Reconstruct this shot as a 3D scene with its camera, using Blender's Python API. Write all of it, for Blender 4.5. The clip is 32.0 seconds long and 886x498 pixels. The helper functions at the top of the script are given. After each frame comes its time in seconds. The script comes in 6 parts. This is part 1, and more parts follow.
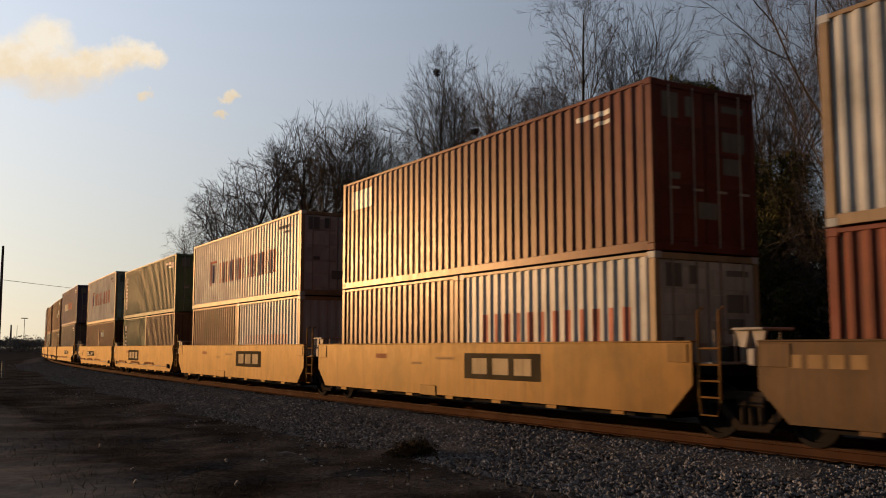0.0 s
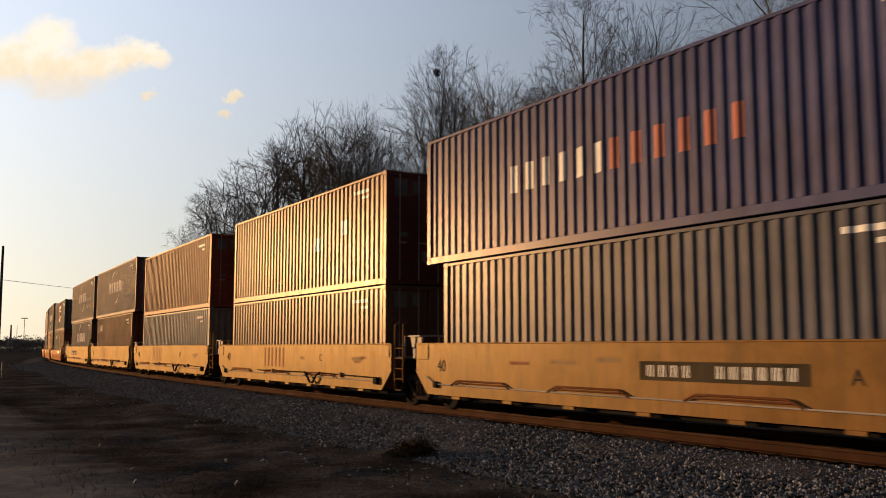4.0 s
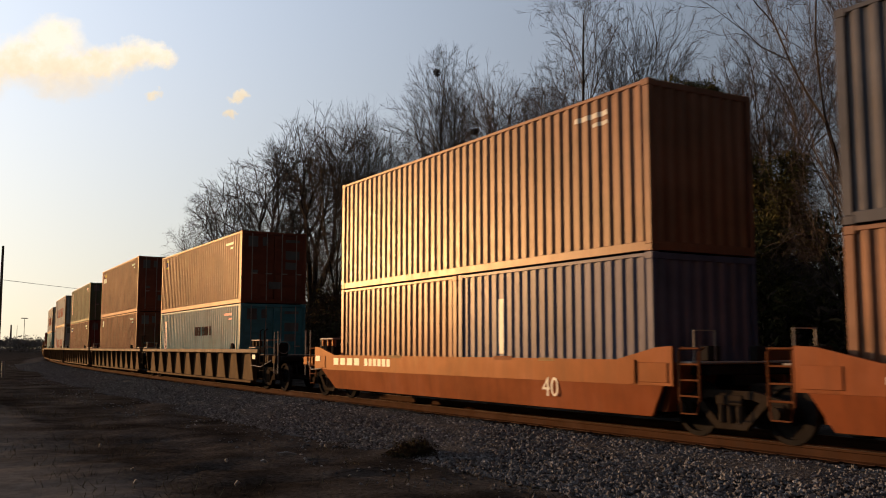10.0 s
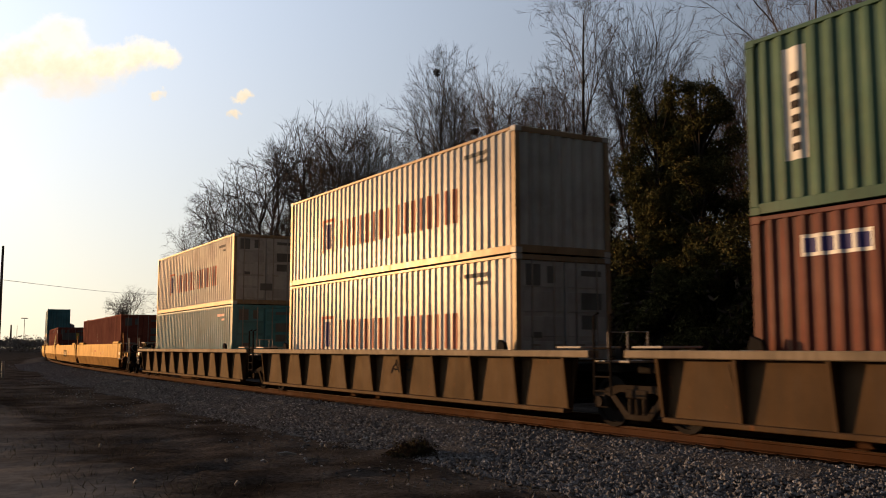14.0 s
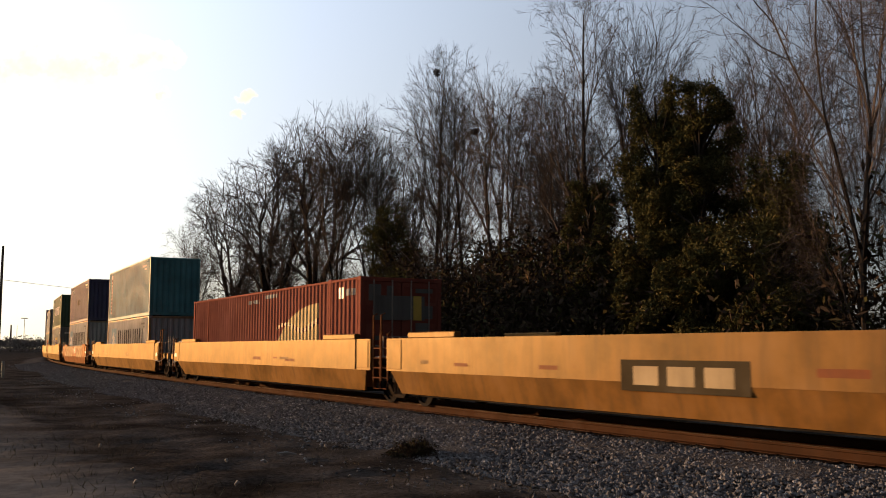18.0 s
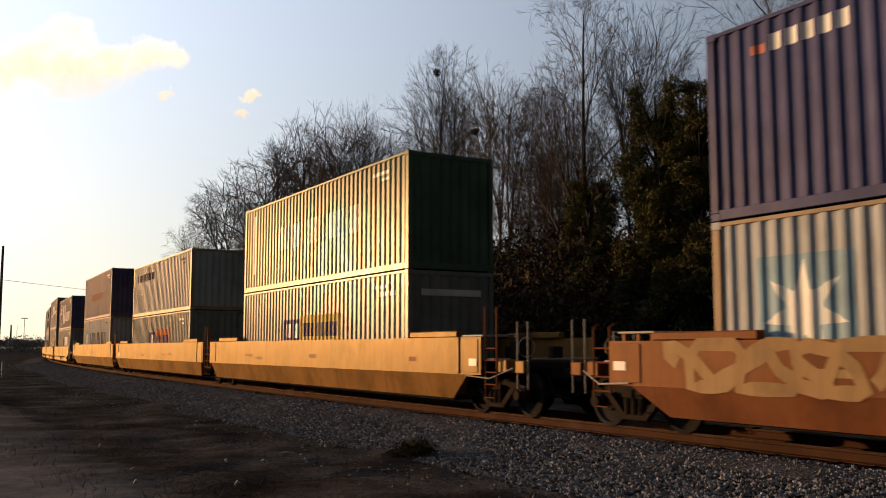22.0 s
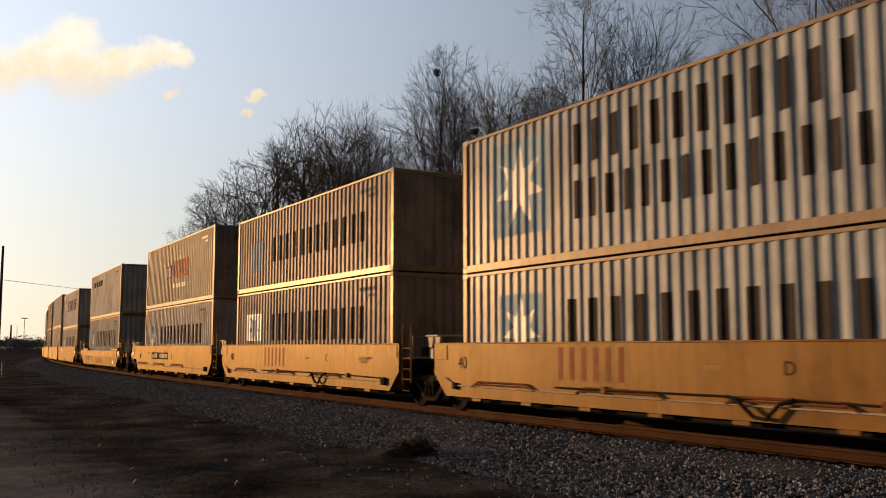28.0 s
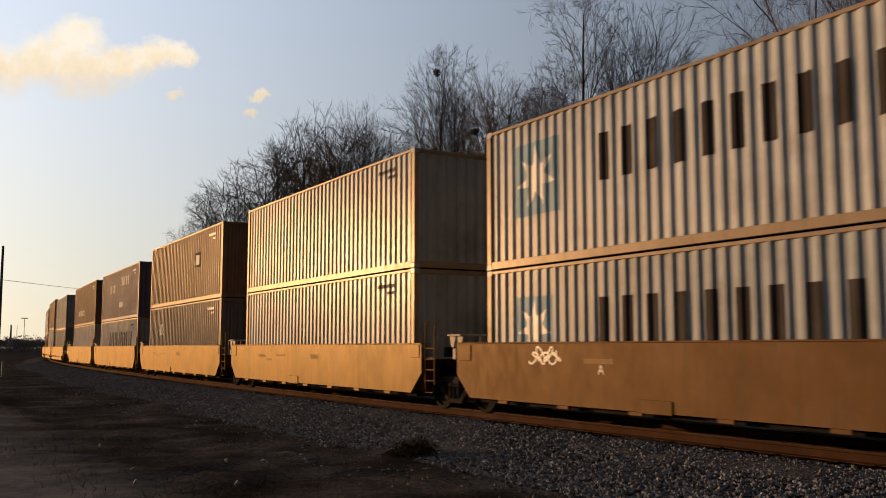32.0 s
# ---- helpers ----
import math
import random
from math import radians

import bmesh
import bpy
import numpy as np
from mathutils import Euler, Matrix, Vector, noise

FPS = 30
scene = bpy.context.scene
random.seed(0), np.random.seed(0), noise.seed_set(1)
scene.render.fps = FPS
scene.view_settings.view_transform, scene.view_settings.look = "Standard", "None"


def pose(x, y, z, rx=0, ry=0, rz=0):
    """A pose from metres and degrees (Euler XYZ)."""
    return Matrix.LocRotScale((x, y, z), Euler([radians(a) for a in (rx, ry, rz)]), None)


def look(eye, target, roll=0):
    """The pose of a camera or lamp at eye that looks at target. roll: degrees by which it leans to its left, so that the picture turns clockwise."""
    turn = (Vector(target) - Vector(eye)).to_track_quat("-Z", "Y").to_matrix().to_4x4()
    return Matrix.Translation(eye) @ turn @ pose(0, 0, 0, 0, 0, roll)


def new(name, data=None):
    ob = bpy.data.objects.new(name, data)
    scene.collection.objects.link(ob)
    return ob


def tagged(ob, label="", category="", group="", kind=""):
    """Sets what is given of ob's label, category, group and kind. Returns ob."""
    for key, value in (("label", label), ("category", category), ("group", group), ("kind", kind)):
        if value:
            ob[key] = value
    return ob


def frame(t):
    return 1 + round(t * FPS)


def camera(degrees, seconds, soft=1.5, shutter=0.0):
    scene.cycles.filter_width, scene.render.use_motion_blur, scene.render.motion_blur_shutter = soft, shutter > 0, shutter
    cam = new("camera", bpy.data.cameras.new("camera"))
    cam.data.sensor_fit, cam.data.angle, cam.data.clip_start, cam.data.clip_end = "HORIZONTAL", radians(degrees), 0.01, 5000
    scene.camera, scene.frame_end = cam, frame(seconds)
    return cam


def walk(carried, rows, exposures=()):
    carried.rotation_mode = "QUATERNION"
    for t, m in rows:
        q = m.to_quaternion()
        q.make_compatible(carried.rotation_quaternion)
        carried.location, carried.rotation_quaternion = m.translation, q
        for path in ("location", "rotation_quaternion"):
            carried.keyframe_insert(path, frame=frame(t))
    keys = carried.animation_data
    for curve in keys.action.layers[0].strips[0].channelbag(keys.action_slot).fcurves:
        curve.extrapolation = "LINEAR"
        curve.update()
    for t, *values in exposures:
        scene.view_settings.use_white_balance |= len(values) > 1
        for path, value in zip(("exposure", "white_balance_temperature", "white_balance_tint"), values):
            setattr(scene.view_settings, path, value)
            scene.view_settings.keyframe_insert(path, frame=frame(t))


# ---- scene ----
# ---- camera ----
EYE = 1.35
cam = camera(50.46, 32.0, soft=1.0, shutter=0.12)
STAND = pose(0, 0, EYE, 96.0, 0, -30.53)
walk(cam, [(0, STAND), (32, STAND)],
     exposures=[(t, stops, 6950, 12) for t, stops in (
         (0, 0.27), (1, 0.42), (2, 0.48), (3.5, 0.48), (5.5, 0.36), (7, 0.34), (8, 0.54), (9, 0.58), (10, 0.5), (11.5, 0.6), (13, 0.72), (15, 0.6), (17.5, 1.0), (19, 0.98),
         (20, 0.68), (22, 0.72), (24, 0.66), (27, 0.5), (30, 0.54), (31, 0.58), (32, 0.38))])

# ---- track geometry: straight past the camera, then a long right-hand bend ----
CENTRE, STRAIGHT, BEND, SPEED = 11.91, 21.29, 0.00114, 17.89


def along(s, lateral):
    """Place and heading at s metres along the line, that far to its right."""
    e = max(s - STRAIGHT, 0.0)
    th = e * BEND
    x = (1 - math.cos(th)) / BEND if e > 0 else 0.0
    y = STRAIGHT + math.sin(th) / BEND if e > 0 else s
    return x + lateral * math.cos(th), y - lateral * math.sin(th), th


# ---- world and sun ----
SUN_LEFT, SUN_UP = 26.0, 5.2
world = bpy.data.worlds.new("sky")
scene.world = world
world.use_nodes = True
wn = world.node_tree
sky = wn.nodes.new("ShaderNodeTexSky")
sky.sky_type = "NISHITA"
sky.sun_disc = False
sky.sun_elevation = radians(SUN_UP)
sky.sun_rotation = radians(-SUN_LEFT)
sky.air_density, sky.dust_density, sky.ozone_density = 1.0, 0.6, 1.2
SUN_WAY = Vector((-math.sin(radians(SUN_LEFT)) * math.cos(radians(SUN_UP)), math.cos(radians(SUN_LEFT)) * math.cos(radians(SUN_UP)), math.sin(radians(SUN_UP))))


def sky_math(op, a, b):
    n = wn.nodes.new("ShaderNodeMath")
    n.operation = op
    for socket, v in zip(n.inputs, (a, b)):
        if isinstance(v, (int, float)):
            socket.default_value = v
        else:
            wn.links.new(v, socket)
    return n.outputs[0]


def sky_tint(amount, rgb):
    n = wn.nodes.new("ShaderNodeVectorMath")
    n.operation = "SCALE"
    n.inputs[0].default_value = rgb
    wn.links.new(amount, n.inputs["Scale"])
    return n.outputs[0]


def sky_sum(a, b):
    n = wn.nodes.new("ShaderNodeVectorMath")
    n.operation = "ADD"
    wn.links.new(a, n.inputs[0])
    wn.links.new(b, n.inputs[1])
    return n.outputs[0]


# evening haze: brighter towards the sun, warm along the horizon
way = wn.nodes.new("ShaderNodeTexCoord")
dot = wn.nodes.new("ShaderNodeVectorMath")
dot.operation = "DOT_PRODUCT"
dot.inputs[1].default_value = SUN_WAY
wn.links.new(way.outputs["Generated"], dot.inputs[0])
split = wn.nodes.new("ShaderNodeSeparateXYZ")
wn.links.new(way.outputs["Generated"], split.inputs[0])
near = sky_math("ADD", sky_math("MULTIPLY", dot.outputs["Value"], 0.5), 0.5)
low = sky_math("SUBTRACT", 1.0, sky_math("MAXIMUM", split.outputs["Z"], 0.0))
haze = sky_tint(sky_math("MULTIPLY", sky_math("POWER", near, 3.6), sky_math("ADD", 0.43, sky_math("MULTIPLY", sky_math("MULTIPLY", sky_math("SUBTRACT", 1.0, low), low), 2.0))), (0.80, 1.05, 1.48))
warm = sky_tint(sky_math("MULTIPLY", sky_math("POWER", near, 5.0), sky_math("POWER", low, 2.9)), (0.82, 0.655, 0.215))
glow = sky_tint(sky_math("POWER", near, 22.0), (0.25, 0.18, 0.09))
base = wn.nodes.new("ShaderNodeVectorMath")
base.operation = "SCALE"
base.inputs["Scale"].default_value = 0.02
wn.links.new(sky.outputs[0], base.inputs[0])
dome = sky_tint(sky_math("ADD", 0.038, sky_math("MULTIPLY", split.outputs["Z"], 0.02)), (0.7, 0.84, 1.18))
wn.links.new(sky_sum(sky_sum(sky_sum(base.outputs[0], dome), haze), sky_sum(warm, glow)), wn.nodes["Background"].inputs[0])
wn.nodes["Background"].inputs[1].default_value = 0.68

sun = new("sun", bpy.data.lights.new("sun", "SUN"))
sun.data.energy, sun.data.angle, sun.data.color = 4.0, radians(0.6), (1.0, 0.61, 0.31)
az, el = radians(SUN_LEFT), radians(SUN_UP)
sun.matrix_world = look((-300 * math.sin(az), 300 * math.cos(az), 300 * math.tan(el)), (0, 0, 0))


# ---- materials ----
def shader(name, rough=0.6, metal=0.0):
    m = bpy.data.materials.new(name)
    m.use_nodes = True
    b = m.node_tree.nodes["Principled BSDF"]
    b.inputs["Roughness"].default_value, b.inputs["Metallic"].default_value = rough, metal
    return m, m.node_tree, b


def node(nt, kind, **settings):
    n = nt.nodes.new(kind)
    for key, value in settings.items():
        n.inputs[key].default_value = value
    return n


def shifted(nt, scale=(1, 1, 1)):
    """Object coordinates, moved by a random amount for each object."""
    tc, info = nt.nodes.new("ShaderNodeTexCoord"), nt.nodes.new("ShaderNodeObjectInfo")
    mp = node(nt, "ShaderNodeMapping", Scale=scale)
    mul = nt.nodes.new("ShaderNodeMath")
    mul.operation = "MULTIPLY"
    mul.inputs[1].default_value = 40
    nt.links.new(info.outputs["Random"], mul.inputs[0])
    nt.links.new(mul.outputs[0], mp.inputs["Location"])
    nt.links.new(tc.outputs["Object"], mp.inputs["Vector"])
    return mp


def ramp(nt, source, stops):
    r = nt.nodes.new("ShaderNodeValToRGB")
    els = r.color_ramp.elements
    while len(els) < len(stops):
        els.new(0.5)
    for e, (p, c) in zip(els, stops):
        e.position = p
        e.color = (*c, 1) if len(c) == 3 else c
    nt.links.new(source, r.inputs[0])
    return r


def mix(nt, fac, a, b):
    m = nt.nodes.new("ShaderNodeMix")
    m.data_type = "RGBA"
    for socket, v in ((m.inputs[0], fac), (m.inputs[6], a), (m.inputs[7], b)):
        if isinstance(v, (int, float)):
            socket.default_value = v
        elif isinstance(v, tuple):
            socket.default_value = (*v, 1)
        else:
            nt.links.new(v, socket)
    return m.outputs[2]


def bump(nt, b, height, strength, distance=0.01):
    n = node(nt, "ShaderNodeBump", Strength=strength, Distance=distance)
    nt.links.new(height, n.inputs["Height"])
    nt.links.new(n.outputs[0], b.inputs["Normal"])


def paint(name, rgb, rough=0.6, rust=0.5, grime=0.35, dents=0.2, gloss=0.02, tint=(1.0, 0.85, 0.66)):
    """Weathered paint on steel: faded patches, vertical streaks, rust spots and dents."""
    m, nt, b = shader(name, rough)
    b.inputs["Specular IOR Level"].default_value = 0.0
    v1, v2, v3 = shifted(nt, (0.5, 0.5, 0.5)), shifted(nt, (5, 5, 0.45)), shifted(nt, (2.2, 2.2, 1.4))
    n1 = node(nt, "ShaderNodeTexNoise", Scale=1.6, Detail=5, Roughness=0.6)
    n2 = node(nt, "ShaderNodeTexNoise", Scale=1.0, Detail=6, Roughness=0.65)
    n3 = node(nt, "ShaderNodeTexNoise", Scale=2.0, Detail=8, Roughness=0.72)
    for v, n in ((v1, n1), (v2, n2), (v3, n3)):
        nt.links.new(v.outputs[0], n.inputs["Vector"])
    dark = tuple(c * (1 - grime) for c in rgb)
    pale = tuple(min(c * 1.12 + 0.015, 0.85) for c in rgb)
    base = ramp(nt, n1.outputs[0], [(0.3, dark), (0.52, rgb), (0.75, pale)]).outputs[0]
    streak = ramp(nt, n2.outputs[0], [(0.46, (0, 0, 0)), (0.72, (grime * 1.2,) * 3)]).outputs[0]
    base = mix(nt, streak, base, tuple(c * 0.35 + 0.012 for c in rgb))
    spots = ramp(nt, n3.outputs[0], [(0.69 - 0.07 * rust, (0, 0, 0)), (0.76 - 0.05 * rust, (rust,) * 3)]).outputs[0]
    base = mix(nt, spots, base, (0.15, 0.055, 0.022))
    nt.links.new(base, b.inputs["Base Color"])
    rr = ramp(nt, n3.outputs[0], [(0.35, (rough * 0.9,) * 3), (0.75, (min(rough * 1.3, 0.95),) * 3)])
    nt.links.new(rr.outputs[0], b.inputs["Roughness"])
    bump(nt, b, n1.outputs[0], dents, 0.012)
    sheen = node(nt, "ShaderNodeBsdfAnisotropic", Color=(*tint, 1))
    both = nt.nodes.new("ShaderNodeMixShader")
    edge = node(nt, "ShaderNodeLayerWeight", Blend=0.5)
    steep = node(nt, "ShaderNodeMath")
    steep.operation = "POWER"
    steep.inputs[1].default_value = 6.0
    more = node(nt, "ShaderNodeMath")
    more.operation = "MULTIPLY_ADD"
    more.inputs[1].default_value, more.inputs[2].default_value = gloss * 2.6, gloss * 0.78
    nt.links.new(edge.outputs["Facing"], steep.inputs[0])
    nt.links.new(steep.outputs[0], more.inputs[0])
    nt.links.new(more.outputs[0], both.inputs[0])
    nt.links.new(rr.outputs[0], sheen.inputs["Roughness"])
    nt.links.new(b.inputs["Normal"].links[0].from_socket, sheen.inputs["Normal"])
    nt.links.new(b.outputs[0], both.inputs[1])
    nt.links.new(sheen.outputs[0], both.inputs[2])
    nt.links.new(both.outputs[0], nt.nodes["Material Output"].inputs["Surface"])
    return m


def ground_stuff(name, stops, scale, rough=0.9, strength=0.6, distance=0.03, fine=40):
    m, nt, b = shader(name, rough)
    b.inputs["Specular IOR Level"].default_value = 0.0
    tc = nt.nodes.new("ShaderNodeTexCoord")
    n1 = node(nt, "ShaderNodeTexNoise", Scale=scale, Detail=8, Roughness=0.65)
    n2 = node(nt, "ShaderNodeTexNoise", Scale=fine, Detail=6, Roughness=0.7)
    for n in (n1, n2):
        nt.links.new(tc.outputs["Object"], n.inputs["Vector"])
    a = ramp(nt, n1.outputs[0], stops).outputs[0]
    d = ramp(nt, n2.outputs[0], [(0.35, (0.35, 0.35, 0.35)), (0.65, (1.25, 1.25, 1.25))]).outputs[0]
    mm = nt.nodes.new("ShaderNodeMix")
    mm.data_type, mm.blend_type = "RGBA", "MULTIPLY"
    mm.inputs[0].default_value = 1
    nt.links.new(a, mm.inputs[6])
    nt.links.new(d, mm.inputs[7])
    nt.links.new(mm.outputs[2], b.inputs["Base Color"])
    bump(nt, b, n2.outputs[0], strength, distance)
    return m


def varied(name, stops, rough=0.8, island=True):
    """One of several colours for each separate piece of a mesh, or for each object."""
    m, nt, b = shader(name, rough)
    g = nt.nodes.new("ShaderNodeNewGeometry" if island else "ShaderNodeObjectInfo")
    b.inputs["Specular IOR Level"].default_value = 0.0
    r = ramp(nt, g.outputs["Random Per Island" if island else "Random"], stops)
    nt.links.new(r.outputs[0], b.inputs["Base Color"])
    return m


WHITE = paint("cream white container paint", (0.375, 0.368, 0.345), 0.31, 0.55, 0.35, 0.10, 0.031)
GREY = paint("light grey container paint", (0.275, 0.282, 0.275), 0.31, 0.6, 0.35, 0.10, 0.031)
SAGE = paint("greenish grey container paint", (0.153, 0.164, 0.146), 0.31, 0.5, 0.35, 0.10, 0.031)
MAROON = paint("brown red container paint", (0.098, 0.024, 0.017), 0.31, 0.3, 0.35, 0.10, 0.031)
BRICK = paint("orange red container paint", (0.155, 0.038, 0.021), 0.31, 0.35, 0.35, 0.10, 0.031)
ORANGE = paint("faded orange container paint", (0.185, 0.074, 0.040), 0.36, 0.4, 0.35, 0.1, 0.05)
GREEN = paint("green container paint", (0.044, 0.092, 0.056), 0.31, 0.45, 0.35, 0.10, 0.031)
TEAL = paint("teal container paint", (0.05, 0.2, 0.228), 0.31, 0.4, 0.35, 0.10, 0.031)
NAVY = paint("navy blue container paint", (0.045, 0.044, 0.105), 0.31, 0.3, 0.35, 0.10, 0.031)
SLATE = paint("slate grey container paint", (0.070, 0.068, 0.080), 0.31, 0.35, 0.35, 0.10, 0.031)
STEEL = paint("blue grey container paint", (0.09, 0.092, 0.135), 0.31, 0.3, 0.35, 0.10, 0.031)
CHALKY = paint("chalky brick red container paint", (0.215, 0.062, 0.043), 0.55, 0.3, 0.25, 0.1, 0.004)
STAINED = paint("rust-stained grey container paint", (0.235, 0.185, 0.152), 0.36, 0.95, 0.5, 0.14, 0.014, (1.0, 0.84, 0.70))
RUSTY = paint("rusty brown container paint", (0.122, 0.064, 0.041), 0.31, 0.8, 0.35, 0.10, 0.031)

YELLOW = paint("weathered yellow wagon paint", (0.185, 0.086, 0.023), 0.38, 0.8, 0.55, 0.12, 0.028, (1.0, 0.76, 0.43))
OCHRE = paint("brown stained yellow wagon paint", (0.135, 0.046, 0.018), 0.40, 0.9, 0.45, 0.05, 0.024, (1.0, 0.62, 0.36))
WAGON_RED = paint("orange red wagon paint", (0.2, 0.052, 0.019), 0.40, 0.5, 0.3, 0.05, 0.024, (1.0, 0.68, 0.4))
WAGON_GREY = paint("dusty brown grey wagon paint", (0.062, 0.034, 0.016), 0.5, 0.8, 0.45, 0.1, 0.008)
WAGON_DULL = paint("dull stained orange brown wagon paint", (0.09, 0.04, 0.015), 0.5, 0.8, 0.45, 0.05, 0.026, (1.0, 0.74, 0.45))
WAGON_BROWN = paint("dark soot-stained brown wagon paint", (0.085, 0.045, 0.02), 0.5, 0.8, 0.5, 0.05, 0.02)
CHORD = paint("worn pale wagon chord paint", (0.19, 0.145, 0.1), 0.5, 0.7, 0.45, 0.1, 0.012)
BLACK = paint("grimy black underframe", (0.016, 0.014, 0.013), 0.7, 0.25, 0.35, 0.2, 0.003)
TRUCK = paint("dusty cast steel", (0.022, 0.016, 0.012), 0.65, 0.3, 0.35, 0.2, 0.003)
GALV = paint("worn bare steel", (0.30, 0.26, 0.22), 0.4, 0.5)

INK_WHITE = paint("white lettering paint", (0.60, 0.57, 0.50), 0.34, 0.3, 0.3, 0.05, 0.055)
INK_WORN = paint("worn white lettering paint", (0.30, 0.28, 0.25), 0.5, 0.4, 0.4, 0.05, 0.012)
FRAME_CREAM = paint("rust-stained cream frame paint", (0.25, 0.17, 0.10), 0.34, 0.9, 0.35, 0.05, 0.034)
INK_CREAM = paint("cream spray paint", (0.34, 0.25, 0.14), 0.6, 0.3)
INK_BLACK = paint("black lettering paint", (0.034, 0.028, 0.025), 0.5, 0.1, 0.35, 0.1, 0.005)
INK_RED = paint("red lettering paint", (0.40, 0.125, 0.085), 0.5, 0.2)
INK_BLUE = paint("light blue emblem paint", (0.2, 0.30, 0.34), 0.5, 0.5)
INK_NAVY = paint("navy emblem paint", (0.03, 0.03, 0.12), 0.5, 0.1)
INK_YELLOW = paint("yellow emblem paint", (0.62, 0.42, 0.09), 0.5, 0.2)
INK_STRAW = paint("pale straw emblem paint", (0.50, 0.35, 0.15), 0.5, 0.3)
INK_ORANGE = paint("bright orange emblem paint", (0.62, 0.14, 0.04), 0.5, 0.1)
INK_GREY = paint("dark grey panel paint", (0.06, 0.045, 0.026), 0.7, 0.2, 0.35, 0.1, 0.0)
INK_RUST = paint("faded red brown lettering", (0.17, 0.045, 0.016), 0.55, 0.3)
INK_GHOST = paint("painted out patch", (0.25, 0.15, 0.065), 0.6, 0.3)

def packed_lane(m):
    """A lane of pale packed dirt that runs beside the line, with ragged edges."""
    nt = m.node_tree
    b = nt.nodes["Principled BSDF"]
    weedy = b.inputs["Base Color"].links[0].from_socket
    tc = nt.nodes.new("ShaderNodeTexCoord")
    xyz = nt.nodes.new("ShaderNodeSeparateXYZ")
    n = node(nt, "ShaderNodeTexNoise", Scale=0.5, Detail=8, Roughness=0.7)
    fine = node(nt, "ShaderNodeTexNoise", Scale=5.0, Detail=8, Roughness=0.75)
    for q in (xyz.inputs[0], n.inputs["Vector"], fine.inputs["Vector"]):
        nt.links.new(tc.outputs["Object"], q)
    add = node(nt, "ShaderNodeMath")
    add.operation = "MULTIPLY_ADD"
    nt.links.new(n.outputs[0], add.inputs[0])
    add.inputs[1].default_value = 5.0
    nt.links.new(xyz.outputs["X"], add.inputs[2])
    sc = node(nt, "ShaderNodeMath")
    sc.operation = "MULTIPLY"
    sc.inputs[1].default_value = 0.1
    nt.links.new(add.outputs[0], sc.inputs[0])
    f = ramp(nt, sc.outputs[0], [(0.40, (1, 1, 1)), (0.58, (0, 0, 0))])
    pale = ramp(nt, fine.outputs[0], [(0.3, (0.085, 0.073, 0.063)), (0.7, (0.17, 0.15, 0.133))])
    nt.links.new(mix(nt, f.outputs[0], weedy, pale.outputs[0]), b.inputs["Base Color"])


DIRT = ground_stuff("dark dirt with dry grass", [(0.32, (0.018, 0.014, 0.011)), (0.44, (0.036, 0.029, 0.024)), (0.56, (0.066, 0.055, 0.047)), (0.68, (0.11, 0.095, 0.083))], 0.42, fine=14)
BALLAST = ground_stuff("grey crushed stone", [(0.3, (0.055, 0.05, 0.048)), (0.7, (0.115, 0.107, 0.102))], 1.5, 0.85, 1.0, 0.04, 22)
STONE = varied("ballast stone", [(0.0, (0.055, 0.05, 0.048)), (0.6, (0.125, 0.117, 0.112)), (0.94, (0.18, 0.17, 0.163)), (1.0, (0.28, 0.27, 0.26))], 0.6)


def dirty_toe(m):
    """Dirt washed over the outer edge of the stone bed, in ragged tongues."""
    nt = m.node_tree
    b = nt.nodes["Principled BSDF"]
    clean = b.inputs["Base Color"].links[0].from_socket
    tc = nt.nodes.new("ShaderNodeTexCoord")
    xyz = nt.nodes.new("ShaderNodeSeparateXYZ")
    n = node(nt, "ShaderNodeTexNoise", Scale=0.8, Detail=7, Roughness=0.7)
    nt.links.new(tc.outputs["Object"], xyz.inputs[0])
    nt.links.new(tc.outputs["Object"], n.inputs["Vector"])
    add = nt.nodes.new("ShaderNodeMath")
    add.operation = "MULTIPLY_ADD"
    nt.links.new(n.outputs[0], add.inputs[0])
    add.inputs[1].default_value = 0.16
    nt.links.new(xyz.outputs["Z"], add.inputs[2])
    sc = nt.nodes.new("ShaderNodeMath")
    sc.operation = "ADD"
    nt.links.new(add.outputs[0], sc.inputs[0])
    sc.inputs[1].default_value = 1.0
    f = ramp(nt, sc.outputs[0], [(0.60, (1, 1, 1)), (0.72, (0, 0, 0))])
    nt.links.new(mix(nt, f.outputs[0], clean, (0.035, 0.028, 0.023)), b.inputs["Base Color"])


dirty_toe(BALLAST)
packed_lane(DIRT)
RAIL = paint("rusty rail steel", (0.05, 0.022, 0.012), 0.7, 0.6, 0.35, 0.2, 0.006)
RAIL_TOP = paint("polished rail head", (0.085, 0.056, 0.038), 0.45, 0.1)
TIE = paint("creosoted wood", (0.03, 0.018, 0.013), 0.85, 0.4, 0.35, 0.2, 0.0)
BARK = paint("grey brown bark", (0.037, 0.029, 0.023), 0.9, 0.2, 0.35, 0.2, 0.0)
TWIG = varied("bare twigs", [(0.0, (0.042, 0.033, 0.027)), (1.0, (0.10, 0.076, 0.062))], 0.9)
LEAF = varied("dark evergreen leaves", [(0.0, (0.036, 0.034, 0.014)), (0.75, (0.075, 0.068, 0.025)), (1.0, (0.12, 0.095, 0.04))], 0.6)
